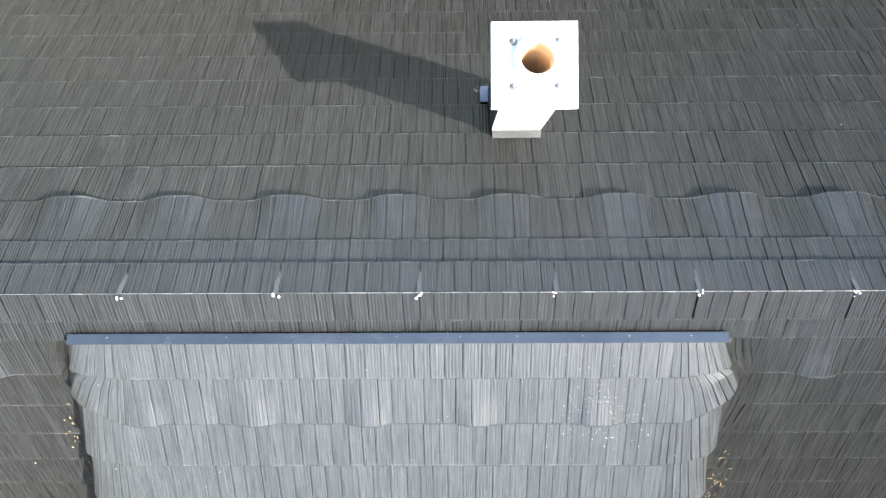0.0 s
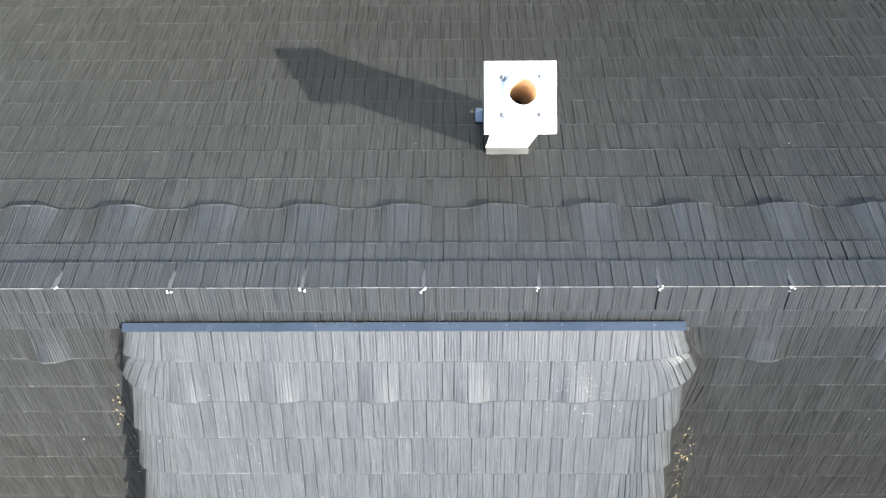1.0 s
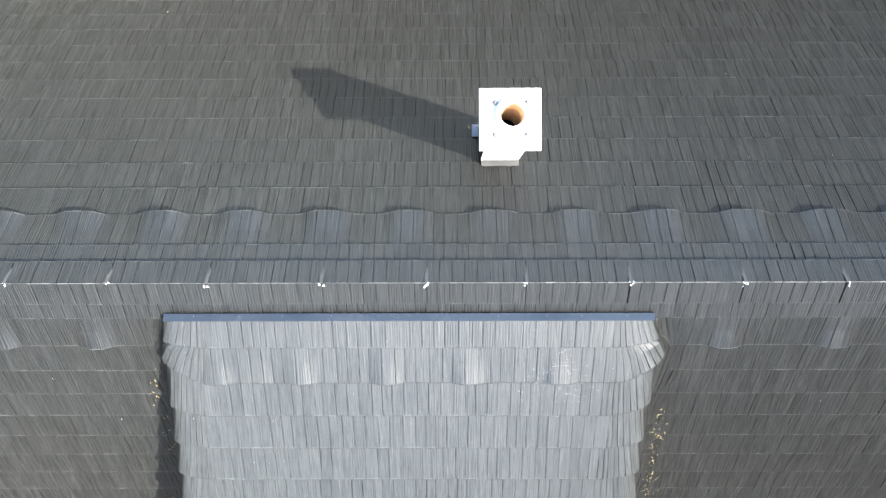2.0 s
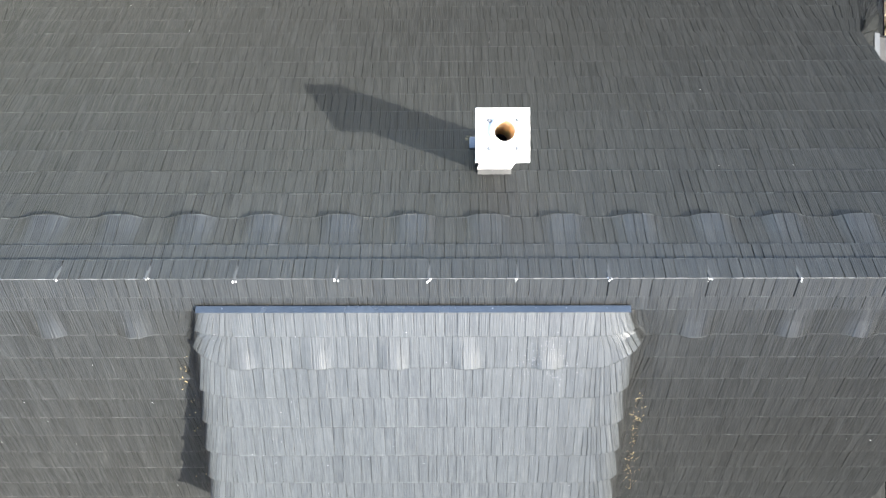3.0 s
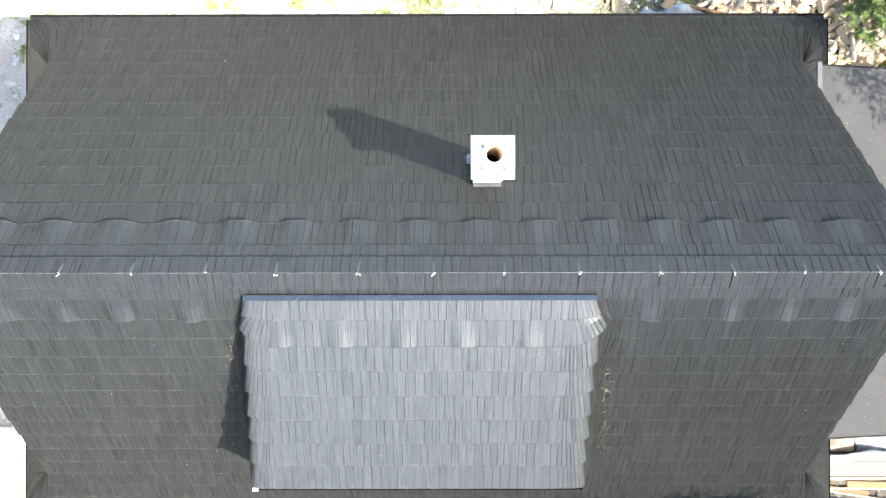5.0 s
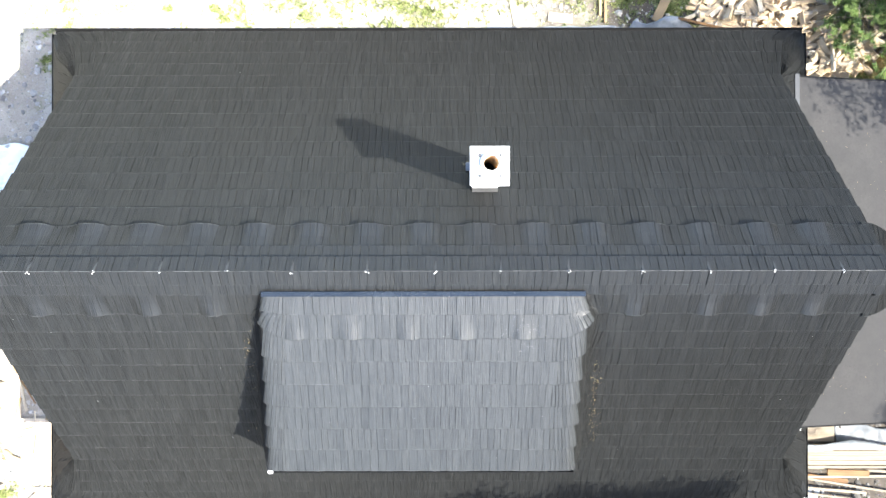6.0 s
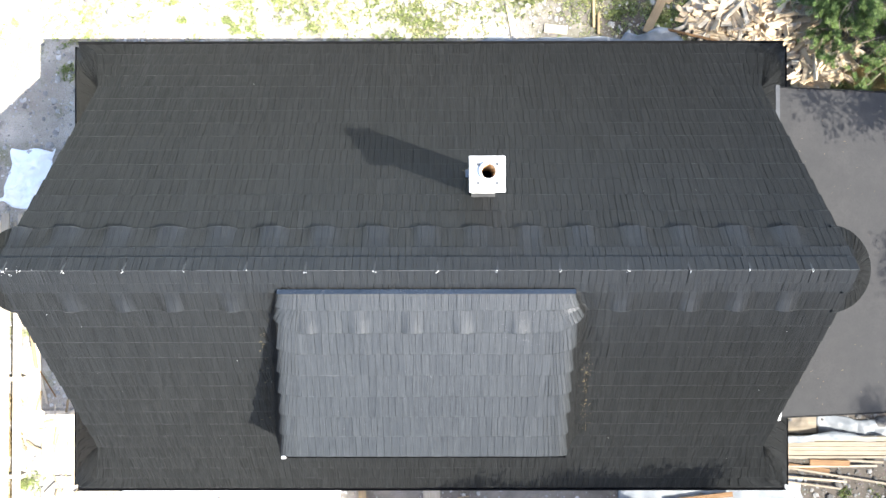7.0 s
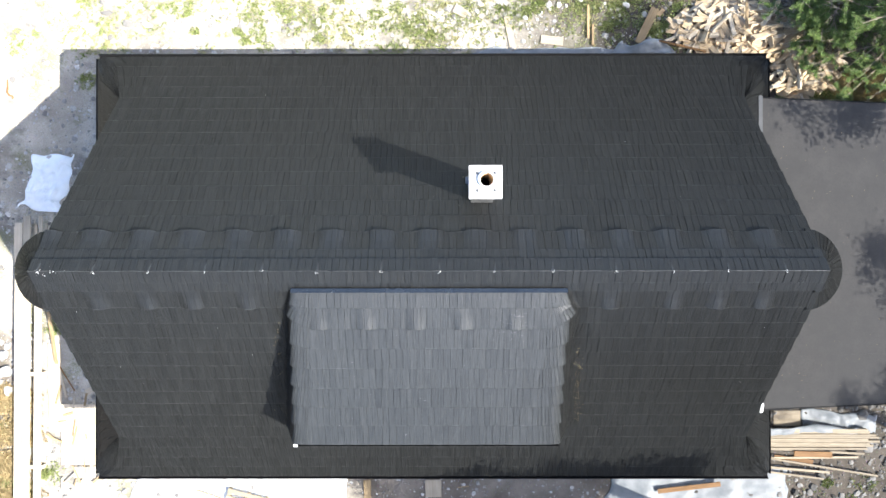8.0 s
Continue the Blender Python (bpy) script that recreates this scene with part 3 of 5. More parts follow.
def skirt_side(side):
    """The skirt's straight stretch under a gable, 1 east, -1 west."""
    def surface(u, v):
        x, _, z = skirt_edge(v / (EAVE_S - KNEE_S))
        return np.stack([x * side, -u * side, z], 1)
    return surface


def build_corner_shakes():
    field = Field(0.3)
    for k in range(13, 17):
        v0, v1 = COURSES[k - 1] - KNEE_S - LAP * (k > 13), COURSES[k] - KNEE_S
        for side in (1, -1):
            field.gap = 0.3
            field.row(skirt_side(side), -FAN_Y, FAN_Y, v0, v1, rng)
            for sy in (1, -1):
                face = corner_fan(side, sy)
                count = 20 + (k - 13)
                cuts = [FAN_LONG * ((i + (rng.uniform(-0.2, 0.2) if 0 < i < count else 0)) / count - 0.5) for i in range(count + 1)]
                for u0, u1 in zip(cuts, cuts[1:]):
                    field.gap = 3.4 if -0.27 < (u0 + u1) / 2 / FAN_LONG * side * sy < 0.2 else 1.2
                    field.lay(face, u0, u1, v0, v1, rng)
    field.make("shake_field", M_SHAKE, skirt, "fanned grey shakes on the eave skirt")


build_corner_shakes()


# rounded half cones that close the ridge at both gables
def prow_surface(side):
    def surface(u, v):
        r = v * RIGHT
        a = u / 0.4
        return np.stack([side * (5.75 + r * np.cos(a) * ((0.88 if side > 0 else 0.95) + 0.04 * np.cos(a))), -r * np.sin(a) * side, RIDGE_Z - r], 1)
    return surface


def build_prow(side):
    bm = bmesh.new()
    outline = [(side * (5.75 + 0.6 * math.cos(a) * ((0.88 if side > 0 else 0.95) + 0.04 * math.cos(a))), 0.6 * math.sin(a), RIDGE_Z - 0.61) for a in np.linspace(-math.pi / 2, math.pi / 2, 17)]
    top = bm.verts.new((side * 5.75, 0, RIDGE_Z - 0.008))
    low = [bm.verts.new(p) for p in outline]
    under = [bm.verts.new((x, y, z - 0.1)) for x, y, z in outline]
    for k in range(16):
        bm.faces.new((top, low[k], low[k + 1]))
        bm.faces.new((low[k], under[k], under[k + 1], low[k + 1]))
    bm.faces.new(under)
    bmesh.ops.recalc_face_normals(bm, faces=bm.faces)
    cone = part("rounded_gable_peak", bm, M_DECK, house, "half-round shake hood at the ridge end")
    field = Field()
    surface = prow_surface(side)
    for v0, v1, step in ((0.08, 0.24, 0.15), (0.19, 0.45, 0.085), (0.40, 0.86, 0.062)):
        u = -0.4 * math.pi / 2
        while u < 0.4 * math.pi / 2 - 0.01:
            w = min(rng.uniform(step * 0.8, step * 1.2), 0.4 * math.pi / 2 - u)
            field.lay(surface, u, u + w, v0, v1, rng)
            u += w
    field.make("shake_field", M_SHAKE, cone)


build_prow(1)
build_prow(-1)


# ridge caps: folded shake panels, each lapped over the next, with dabs of sealant
SEAMS = [-5.69, -4.89, -4.07, -3.26, -2.43, -1.62, -0.69, 0.16, 0.97, 1.81, 2.73, 3.55, 4.37, 5.20, 5.84]


def half_cap(x0, side):
    """One side of the fold; v runs down from the crest."""
    def surface(u, v):
        lift = 0.020 + 0.012 * np.clip((u - x0) / 0.85, 0, 1)
        return np.stack([u * side, v * RIGHT * side, RIDGE_Z + lift - v * RIGHT], 1)
    return surface


def build_ridge_cap(x0, x1):
    top = RIDGE_Z + 0.02
    cap = part("ridge_cap", prism(bmesh.new(), [(0, 0, top), (0, 0.15, top - 0.15), (0, 0.142, top - 0.158), (0, 0, top - 0.016), (0, -0.142, top - 0.158), (0, -0.15, top - 0.15)], (x0, 0, -0.004), (x1, 0, -0.004)), M_DECK, house, "folded grey shake ridge cap")
    for side in (1, -1):
        field = Field(1.2)
        a, b = (x0, x1) if side > 0 else (-x1, -x0)
        surface = half_cap(min(a, b), side)
        u = a
        while u < b - 0.01:
            w = 0.104 if b - u > 0.15 else b - u
            field.lay(surface, u, u + w, 0.002, 0.225, rng)
            u += w
        field.make("shake_strip", M_SHAKE, cap)
    # worn pale crease along the fold
    bm = bmesh.new()
    x = x0
    while x < x1:
        step = min(rng.uniform(0.05, 0.13), x1 - x)
        wide = rng.uniform(0.0012, 0.0028)
        h = RIDGE_Z + 0.038 + 0.012 * (x - x0) / 0.85
        box(bm, x + 0.003, x + step - 0.003, -wide, wide, h - 0.02, h - 0.002)
        x += step
    part("crease", bm, M_CREASE, cap, "worn pale crease along the fold")


for x0, x1 in zip([-5.84] + SEAMS[:-1], SEAMS):
    build_ridge_cap(x0, x1)

for x in SEAMS[:-1]:
    # lap strip down the north side of each seam
    z = RIDGE_Z + 0.047
    bm = prism(bmesh.new(), [(x - 0.013, 0.004, z), (x + 0.013, 0.004, z), (x + 0.011, 0.166, z - 0.162), (x - 0.015, 0.166, z - 0.162)][::-1], (0, 0, 0), (0, -0.006, -0.006))
    part("lap_strip", bm, M_LAP, house, "thin grey lap strip on the ridge")
    bm = bmesh.new()
    for k in range(rng.randint(3, 5)):
        m = pose(x + rng.uniform(-0.022, 0.022), rng.uniform(-0.035, 0.012), z - 0.012 + rng.uniform(-0.004, 0.004)) @ Matrix.Diagonal((rng.uniform(0.004, 0.009), rng.uniform(0.004, 0.008), 0.005, 1))
        bmesh.ops.create_icosphere(bm, subdivisions=2, radius=1.0, matrix=m)
    part("sealant_dab", bm, M_SEAL, house, "white sealant dabs on the ridge seam")


# ---- dormer ----
def build_dormer():
    y1, z1 = DORMER_Y - DORMER_LEN * DORMER_COS, DORMER_Z - DORMER_LEN * DORMER_SIN
    # deck of the roof and cheeks as one shell, swept down the slope
    bm = bmesh.new()
    rows = []
    for v in np.linspace(0.0, DORMER_LEN - 0.02, 12):
        a, b = dormer_run(v)
        u = np.concatenate([np.linspace(a, -1.7, 24), np.linspace(-1.5, 1.5, 6), np.linspace(1.7, b, 24)])
        p = dormer_top(u, np.full(len(u), v))
        rows.append([bm.verts.new((q[0], q[1], q[2] - 0.012)) for q in p])
    for r0, r1 in zip(rows, rows[1:]):
        for k in range(len(r0) - 1):
            bm.faces.new((r0[k], r1[k], r1[k + 1], r0[k + 1]))
    deck = part("dormer_roof", bm, M_DECK, house, "shed dormer roof, its shakes swept round the edges")
    mod = deck.modifiers.new("thickness", "SOLIDIFY")
    mod.thickness, mod.offset = 0.05, -1.0
    # front wall under the dormer's eave
    low = RIDGE_Z - abs(y1) - 0.1
    part("dormer_front", prism(bmesh.new(), [(-2.12, 0, low - 0.1), (2.03, 0, low - 0.1), (2.03, 0, z1 - 0.1), (-2.12, 0, z1 - 0.1)], (0, y1 + 0.2, 0), (0, y1 + 0.1, 0)), M_WALL, house)
    part("dormer_fascia", box(bmesh.new(), -2.22, 2.13, y1 + 0.02, y1 + 0.05, z1 - 0.2, z1 - 0.012, 0.004), M_BLACK, house, "black dormer fascia")
    gutter(4.36, pose(-0.045, y1 + 0.025, z1 - 0.04, 0, 0, 180), house, "dormer_gutter")
    part("gutter_end", box(bmesh.new(), -2.28, -2.21, y1 - 0.045, y1 + 0.0, z1 - 0.03, z1 + 0.0, 0.006), M_SEAL, house, "white end piece at the dormer gutter")
    # shakes: sun-lightened ones on top and round the shoulder, the roof's own dark tone as shade on the cheeks
    field, cheek = Field(1.35, 0.6), Field(1.8, 0.35)
    lines = [0.0, 0.285, 0.655, 1.02, 1.395, 1.775, 2.155, 2.535, DORMER_LEN]
    axes = (Vector((1, 0, 0)), Vector((0, -DORMER_COS, -DORMER_SIN)), Vector((0, -DORMER_SIN, DORMER_COS)))
    made = 0
    for k in range(1, len(lines)):
        v0, v1 = max(lines[k - 1] - LAP, 0), lines[k]
        a, b = dormer_run(v1)
        left, right = dormer_edges(v1)
        def surface(p, q, a=v0, b=v1):
            return dormer_top(p, q, (a, b))
        if k == 2:
            surface = waved(surface, axes[2], WAVES_DORMER, v0, v1, 1.0, 0.032, 0.17, 0.14)
        u = a
        while u < b - 0.02:
            inside = left + 0.28 < u < right - 0.4
            w = min(rng.choice(WIDTHS) if inside else rng.uniform(0.042, 0.068), b - u)
            mid = u + w / 2
            if inside and k != 2 and made < 300:
                p = Vector((mid, DORMER_Y - v0 * DORMER_COS, DORMER_Z - v0 * DORMER_SIN))
                m = Matrix((-axes[0], axes[1], axes[2])).transposed().to_4x4()
                m.translation = p
                loose_shake(w, v1 - v0, rng.randrange(10), deck, m, M_LIT_SHAKE, 1.35)
                made += 1
            else:
                # the switch of tone draws the edge between lit shoulder and shaded cheek
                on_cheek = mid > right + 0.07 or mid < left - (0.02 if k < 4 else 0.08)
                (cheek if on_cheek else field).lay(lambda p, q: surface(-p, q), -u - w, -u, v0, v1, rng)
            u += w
    field.make("shake_field", M_LIT_SHAKE, deck, "paler grey shakes wrapped over the dormer's edges, sun sheen in their colour")
    cheek.make("cheek_cover", M_SHAKE, deck, "shakes on the dormer's swept cheeks, kept dark for shade")
    # metal flashing where the dormer leaves the main slope
    for x0, x1 in ((-2.05, -0.3), (-0.31, 0.95), (0.94, 2.06)):
        tilt = rng.uniform(-0.004, 0.004)
        line = [(0, -0.264, DORMER_Z + 0.001), (0, -0.3275, DORMER_Z + 0.022 + tilt), (0, -0.329, DORMER_Z + 0.008), (0, -0.29, DORMER_Z - 0.01), (0, -0.264, RIDGE_Z - 0.264 + 0.01)]
        part("flashing", prism(bmesh.new(), line, (x0, 0, rng.uniform(0, 0.003)), (x1, 0, rng.uniform(0, 0.003))), M_STEEL, house, "grey-blue metal flashing over the dormer")
    for x in np.arange(-1.75, 2.0, 0.36):
        bm = bmesh.new()
        bmesh.ops.create_cone(bm, cap_ends=True, segments=10, radius1=0.004, radius2=0.0025, depth=0.004, matrix=pose(x + rng.uniform(-0.05, 0.05), -0.285, DORMER_Z + 0.014))
        part("screw", bm, M_BOLT, house)


build_dormer()


def roof_marks():
    """Pale spatters on the shakes and dry litter caught in the dormer's valleys."""
    r = random.Random(21)
    bm = bmesh.new()
    spots = [(r.uniform(-5.5, 5.5), r.uniform(0.3, 4.0)) for _ in range(24)] + [(r.uniform(-5.5, -2.9), -r.uniform(0.4, 3.0)) for _ in range(14)] + [(r.uniform(2.9, 5.6), -r.uniform(0.4, 3.6)) for _ in range(14)] + [(0.46, 1.02), (0.44, 0.98), (0.47, 1.06), (-0.85, 2.32)]
    for x, y in spots:
        size = r.uniform(0.0015, 0.005)
        m = pose(x, y, RIDGE_Z - abs(y) + 0.026, -45 if y > 0 else 45, 0, 0) @ pose(0, 0, 0, 0, 0, r.uniform(0, 360)) @ Matrix.Diagonal((size * r.uniform(0.7, 1.6), size, 0.003, 1))
        bmesh.ops.create_icosphere(bm, subdivisions=1, radius=1.0, matrix=m)
    for _ in range(16):
        x, y = -5.74 + abs(r.gauss(0, 0.22)), r.gauss(-0.01, 0.03)
        size = r.uniform(0.003, 0.008)
        bmesh.ops.create_icosphere(bm, subdivisions=1, radius=1.0, matrix=pose(x, y, RIDGE_Z - abs(y) + 0.044) @ Matrix.Diagonal((size * r.uniform(0.7, 1.5), size, 0.005, 1)))
    for _ in range(260):
        if r.random() < 0.75:
            x, v = r.gauss(1.3, 0.16), r.gauss(0.55, 0.16)
        else:
            x, v = r.uniform(-2.0, 2.0), r.uniform(0.1, 2.8)
        size = r.uniform(0.0005, 0.0013) * (1.7 if abs(x - 1.3) < 0.12 and r.random() < 0.3 else 1.0)
        m = pose(x, DORMER_Y - v * DORMER_COS, DORMER_Z - v * DORMER_SIN + 0.024 + 0.012 * (0.35 < v < 0.75), 27.4, 0, 0) @ pose(0, 0, 0, 0, 0, r.uniform(0, 360)) @ Matrix.Diagonal((size * r.uniform(0.7, 1.6), size, 0.004, 1))
        bmesh.ops.create_icosphere(bm, subdivisions=1, radius=1.0, matrix=m)
    ob = part("spatter", bm, M_SEAL, house, "tiny pale spatters on the shakes")
    ob["kind"] = "stuff"
    bm = bmesh.new()
    for _ in range(120):
        side = r.choice((1, 1, 1, -1))
        v = r.uniform(1.1, 2.9) if side > 0 else r.choice((r.gauss(0.8, 0.16), r.uniform(0.7, 2.6), r.uniform(0.7, 2.6)))
        left, right = dormer_edges(v)
        y = DORMER_Y - v * DORMER_COS
        rise = 0.1 + 0.43 * v
        x = (right + 0.2 + 0.24 * rise) if side > 0 else (left - 0.2 - 0.24 * rise)
        x += r.gauss(0.0, 0.05)
        m = pose(x, y, RIDGE_Z - abs(y) + 0.045, 45 + r.gauss(0, 8), r.gauss(0, 10), r.gauss(0, 25)) @ Matrix.Diagonal((r.uniform(0.0008, 0.0018), r.uniform(0.004, 0.016), 0.0015, 1))
        bmesh.ops.create_cube(bm, size=2.0, matrix=m)
    for _ in range(50):
        x, y = 0.6 + r.gauss(0, 0.03), 1.52 + r.gauss(0, 0.03)
        bmesh.ops.create_icosphere(bm, subdivisions=1, radius=r.uniform(0.003, 0.009), matrix=pose(x, y, RIDGE_Z - y + 0.026))
    ob = part("litter", bm, M_STRAW, house, "dry straw and leaf litter in the valleys")
    ob["kind"] = "stuff"
    bm = bmesh.new()
    m = pose(-2.47, DORMER_Y - 1.72 * DORMER_COS, RIDGE_Z - abs(DORMER_Y - 1.72 * DORMER_COS) + 0.03, 45, -10, 10) @ Matrix.Diagonal((0.02, 0.06, 0.008, 1))
    bmesh.ops.create_icosphere(bm, subdivisions=2, radius=1.0, matrix=m)
    part("paper_scrap", bm, M_SEAL, house, "pale scrap lying in the dormer valley")


roof_marks()


# ---- chimney ----
def build_chimney():
    ch = empty("chimney", 0.825, 1.31, 5.7, "white rendered chimney with a bolted cover plate and clay flue", "chimney")

    def own(ob):
        ob.matrix_parent_inverse = ch.matrix_world.inverted()
        return ob
    bm = bmesh.new()
    x0, x1, y0, y1 = 0.65, 1.0, 1.118, 1.485
    prism(bm, [(x0, y0, 0), (x1, y0, 0), (x1, y1, 0), (x0, y1, 0)], (0, 0, 5.5), (0, 0, 7.404))
    bmesh.ops.delete(bm, geom=[f for f in bm.faces if f.normal.z > 0.9], context="FACES_ONLY")
    own(part("shaft", bm, M_CHIM, ch, "white rendered shaft"))
    # cover plate with a round hole
    bm = bmesh.new()
    cx, cy, hx, hy, r = 0.812, 1.261, 0.833, 1.297, 0.098
    outer, inner = [], []
    k = 48
    for i in range(k):
        a = math.tau * i / k
        c, s = math.cos(a), math.sin(a)
        m = max(abs(c), abs(s))
        outer.append((cx + 0.2365 * c / m, cy + 0.2365 * s / m))
        inner.append((hx + r * c, hy + r * s))
    rings = []
    for loop, z in ((outer, 7.405), (outer, 7.443), ([(cx + (x - cx) * 0.975, cy + (y - cy) * 0.975) for x, y in outer], 7.45), (inner, 7.45), (inner, 7.405)):
        rings.append([bm.verts.new((x, y, z)) for x, y in loop])
    for r0, r1 in zip(rings, rings[1:] + rings[:1]):
        for i in range(k):
            bm.faces.new((r0[i], r0[(i + 1) % k], r1[(i + 1) % k], r1[i]))
    bmesh.ops.recalc_face_normals(bm, faces=bm.faces)
    plate = own(part("cover_plate", bm, M_CHIM, ch, "white square cover plate"))
    # raised collar round the hole
    bm = bmesh.new()
    rings = []
    for rad, z in ((0.132, 7.449), (0.128, 7.453), (0.123, 7.494), (0.113, 7.500), (r, 7.494), (r - 0.001, 7.36)):
        rings.append([bm.verts.new((hx - 0.006 + rad * math.cos(math.tau * i / k), hy + rad * math.sin(math.tau * i / k), z)) for i in range(k)])
    for r0, r1 in zip(rings, rings[1:]):
        for i in range(k):
            bm.faces.new((r0[i], r0[(i + 1) % k], r1[(i + 1) % k], r1[i]))
    own(part("collar", bm, M_CHIM, ch))
    # clay flue pipe
    bm = bmesh.new()
    rings = []
    for rad, z in ((0.104, 6.3), (0.104, 7.395), (0.090, 7.395), (0.088, 7.25), (0.084, 7.245), (0.084, 6.3)):
        rings.append([bm.verts.new((hx + rad * math.cos(math.tau * i / k), hy + rad * math.sin(math.tau * i / k), z)) for i in range(k)])
    for r0, r1 in zip(rings, rings[1:] + rings[:1]):
        for i in range(k):
            bm.faces.new((r0[i], r0[(i + 1) % k], r1[(i + 1) % k], r1[i]))
    bmesh.ops.recalc_face_normals(bm, faces=bm.faces)
    own(part("flue_pipe", bm, M_CLAY, ch, "orange clay flue pipe"))
    bm = bmesh.new()
    bmesh.ops.create_cone(bm, cap_ends=True, segments=32, radius1=0.08, radius2=0.08, depth=0.02, matrix=pose(hx, hy, 6.75))
    own(part("flue_stop", bm, M_SOOT, ch))
    for dx in (-1, 1):
        for dy in (-1, 1):
            bm = bmesh.new()
            bmesh.ops.create_cone(bm, cap_ends=True, segments=20, radius1=0.024, radius2=0.022, depth=0.005, matrix=pose(cx + 0.006 + dx * 0.123, cy + 0.003 + dy * 0.123, 7.452))
            bmesh.ops.create_cone(bm, cap_ends=True, segments=6, radius1=0.012, radius2=0.012, depth=0.012, matrix=pose(cx + 0.006 + dx * 0.123, cy + 0.003 + dy * 0.123, 7.46))
            bmesh.ops.create_uvsphere(bm, u_segments=12, v_segments=6, radius=0.008, matrix=pose(cx + 0.006 + dx * 0.123, cy + 0.003 + dy * 0.123, 7.466))
            own(part("bolt", bm, M_BOLT, ch, "zinc bolt"))
    # flashing: apron below, side pieces
    bm = bmesh.new()
    prism(bm, [(0, y0 - 0.062, RIDGE_Z - y0 + 0.0), (0, y0 - 0.058, RIDGE_Z - y0 + 0.096), (0, y0 - 0.012, RIDGE_Z - y0 + 0.125), (0, y0 - 0.003, RIDGE_Z - y0 + 0.125), (0, y0 - 0.003, RIDGE_Z - y0 - 0.1)], (x0 + 0.002, 0, 0), (x1 + 0.005, 0, 0))
    own(part("apron_flashing", bm, M_DULL, ch, "dull metal apron flashing"))
    bm = bmesh.new()
    box(bm, x0 - 0.072, x0 - 0.011, 1.385, 1.505, 5.58, 5.765, 0.004)
    own(part("side_flashing", bm, M_PALE_METAL, ch, "grey metal soaker beside the shaft"))
    # added black sheet: gives the west face its shade as colour
    bm = bmesh.new()
    prism(bm, [(x0 - 0.01, y0 + 0.004, RIDGE_Z - y0 - 0.05), (x0 - 0.01, y1, RIDGE_Z - y1 - 0.05), (x0 - 0.01, y1, 6.9), (x0 - 0.01, y0 + 0.004, 6.9)], (0, 0, 0), (0.009, 0, 0))
    own(part("side_cladding", bm, M_BLACK, ch, "black sheet that darkens the shaft's shaded west side"))


build_chimney()


# ---- carport ----
def build_carport():
    cp = empty("carport", 9.0, 0.2, 0, "carport with a sloping grey bitumen felt roof beside the house", "carport")

    def own(ob):
        ob.matrix_parent_inverse = cp.matrix_world.inverted()
        return ob
    fall, xa, xb, ya, yb = 0.20, 5.75, 12.2, -2.78, 3.26

    def z(x):
        return 3.39 - fall * (x - 6.36)
    # felt laid in overlapping strips
    edges = np.linspace(ya, yb, 7)
    for k in range(6):
        lift = 0.0 if k % 2 else 0.004
        bm = prism(bmesh.new(), [(xa, edges[k] - 0.03 * (k > 0), z(xa) + lift), (xb, edges[k] - 0.03 * (k > 0), z(xb) + lift), (xb, edges[k + 1], z(xb) + lift), (xa, edges[k + 1], z(xa) + lift)], (0, 0, 0), (0, 0, -0.012))
        own(part("felt_strip", bm, M_BITUMEN, cp, "grey bitumen felt strip"))
    bm = prism(bmesh.new(), [(xa, ya + 0.01, z(xa) - 0.014), (xb, ya + 0.01, z(xb) - 0.014), (xb, yb - 0.01, z(xb) - 0.014), (xa, yb - 0.01, z(xa) - 0.014)], (0, 0, 0), (0, 0, -0.1))
    own(part("roof_boarding", bm, M_SOFFIT, cp))
    for y in (ya - 0.012, yb + 0.012):
        bm = prism(bmesh.new(), [(6.36, 0, z(6.36) + 0.018), (xb, 0, z(xb) + 0.018), (xb, 0, z(xb) - 0.13), (6.36, 0, z(6.36) - 0.13)], (0, y - 0.01, 0), (0, y + 0.01, 0))
        own(part("edge_trim", bm, M_BLACK, cp, "dark metal edge trim"))
    for y in (ya + 0.2, yb - 0.2):
        for x in (7.2, 11.8):
            own(part("post", box(bmesh.new(), x - 0.06, x + 0.06, y - 0.06, y + 0.06, -0.2, z(x) - 0.1, 0.006), M_BROWNWOOD, cp))
    # bright upstand where the felt meets the house
    bm = prism(bmesh.new(), [(6.33, 3.31, 3.42), (6.42, 3.31, 3.39), (6.42, 2.3, 3.39), (6.33, 2.3, 3.42)], (0, 0, 0.0), (0, 0, 0.006))
    own(part("upstand", bm, M_LAP, cp, "grey metal upstand strip"))
    bm = prism(bmesh.new(), [(6.32, -2.83, 3.44), (6.39, -2.83, 3.41), (6.41, -2.66, 3.41), (6.35, -2.66, 3.44)], (0, 0, 0.0), (0, 0, 0.03))
    own(part("corner_cover", bm, M_SEAL, cp, "white corner cover"))
    # seeds and leaf bits blown onto the felt
    r = random.Random(31)
    bm = bmesh.new()
    for _ in range(150):
        x, y = r.uniform(6.5, 10.6), r.uniform(ya + 0.1, yb - 0.1)
        m = pose(x, y, z(x) + 0.008, 0, 11, r.uniform(0, 360)) @ Matrix.Diagonal((r.uniform(0.003, 0.011), r.uniform(0.002, 0.005), 0.003, 1))
        bmesh.ops.create_icosphere(bm, subdivisions=1, radius=1.0, matrix=m)
    ob = own(part("litter", bm, M_STRAW, cp, "pale seeds and leaf bits on the felt"))
    ob["kind"] = "stuff"


build_carport()


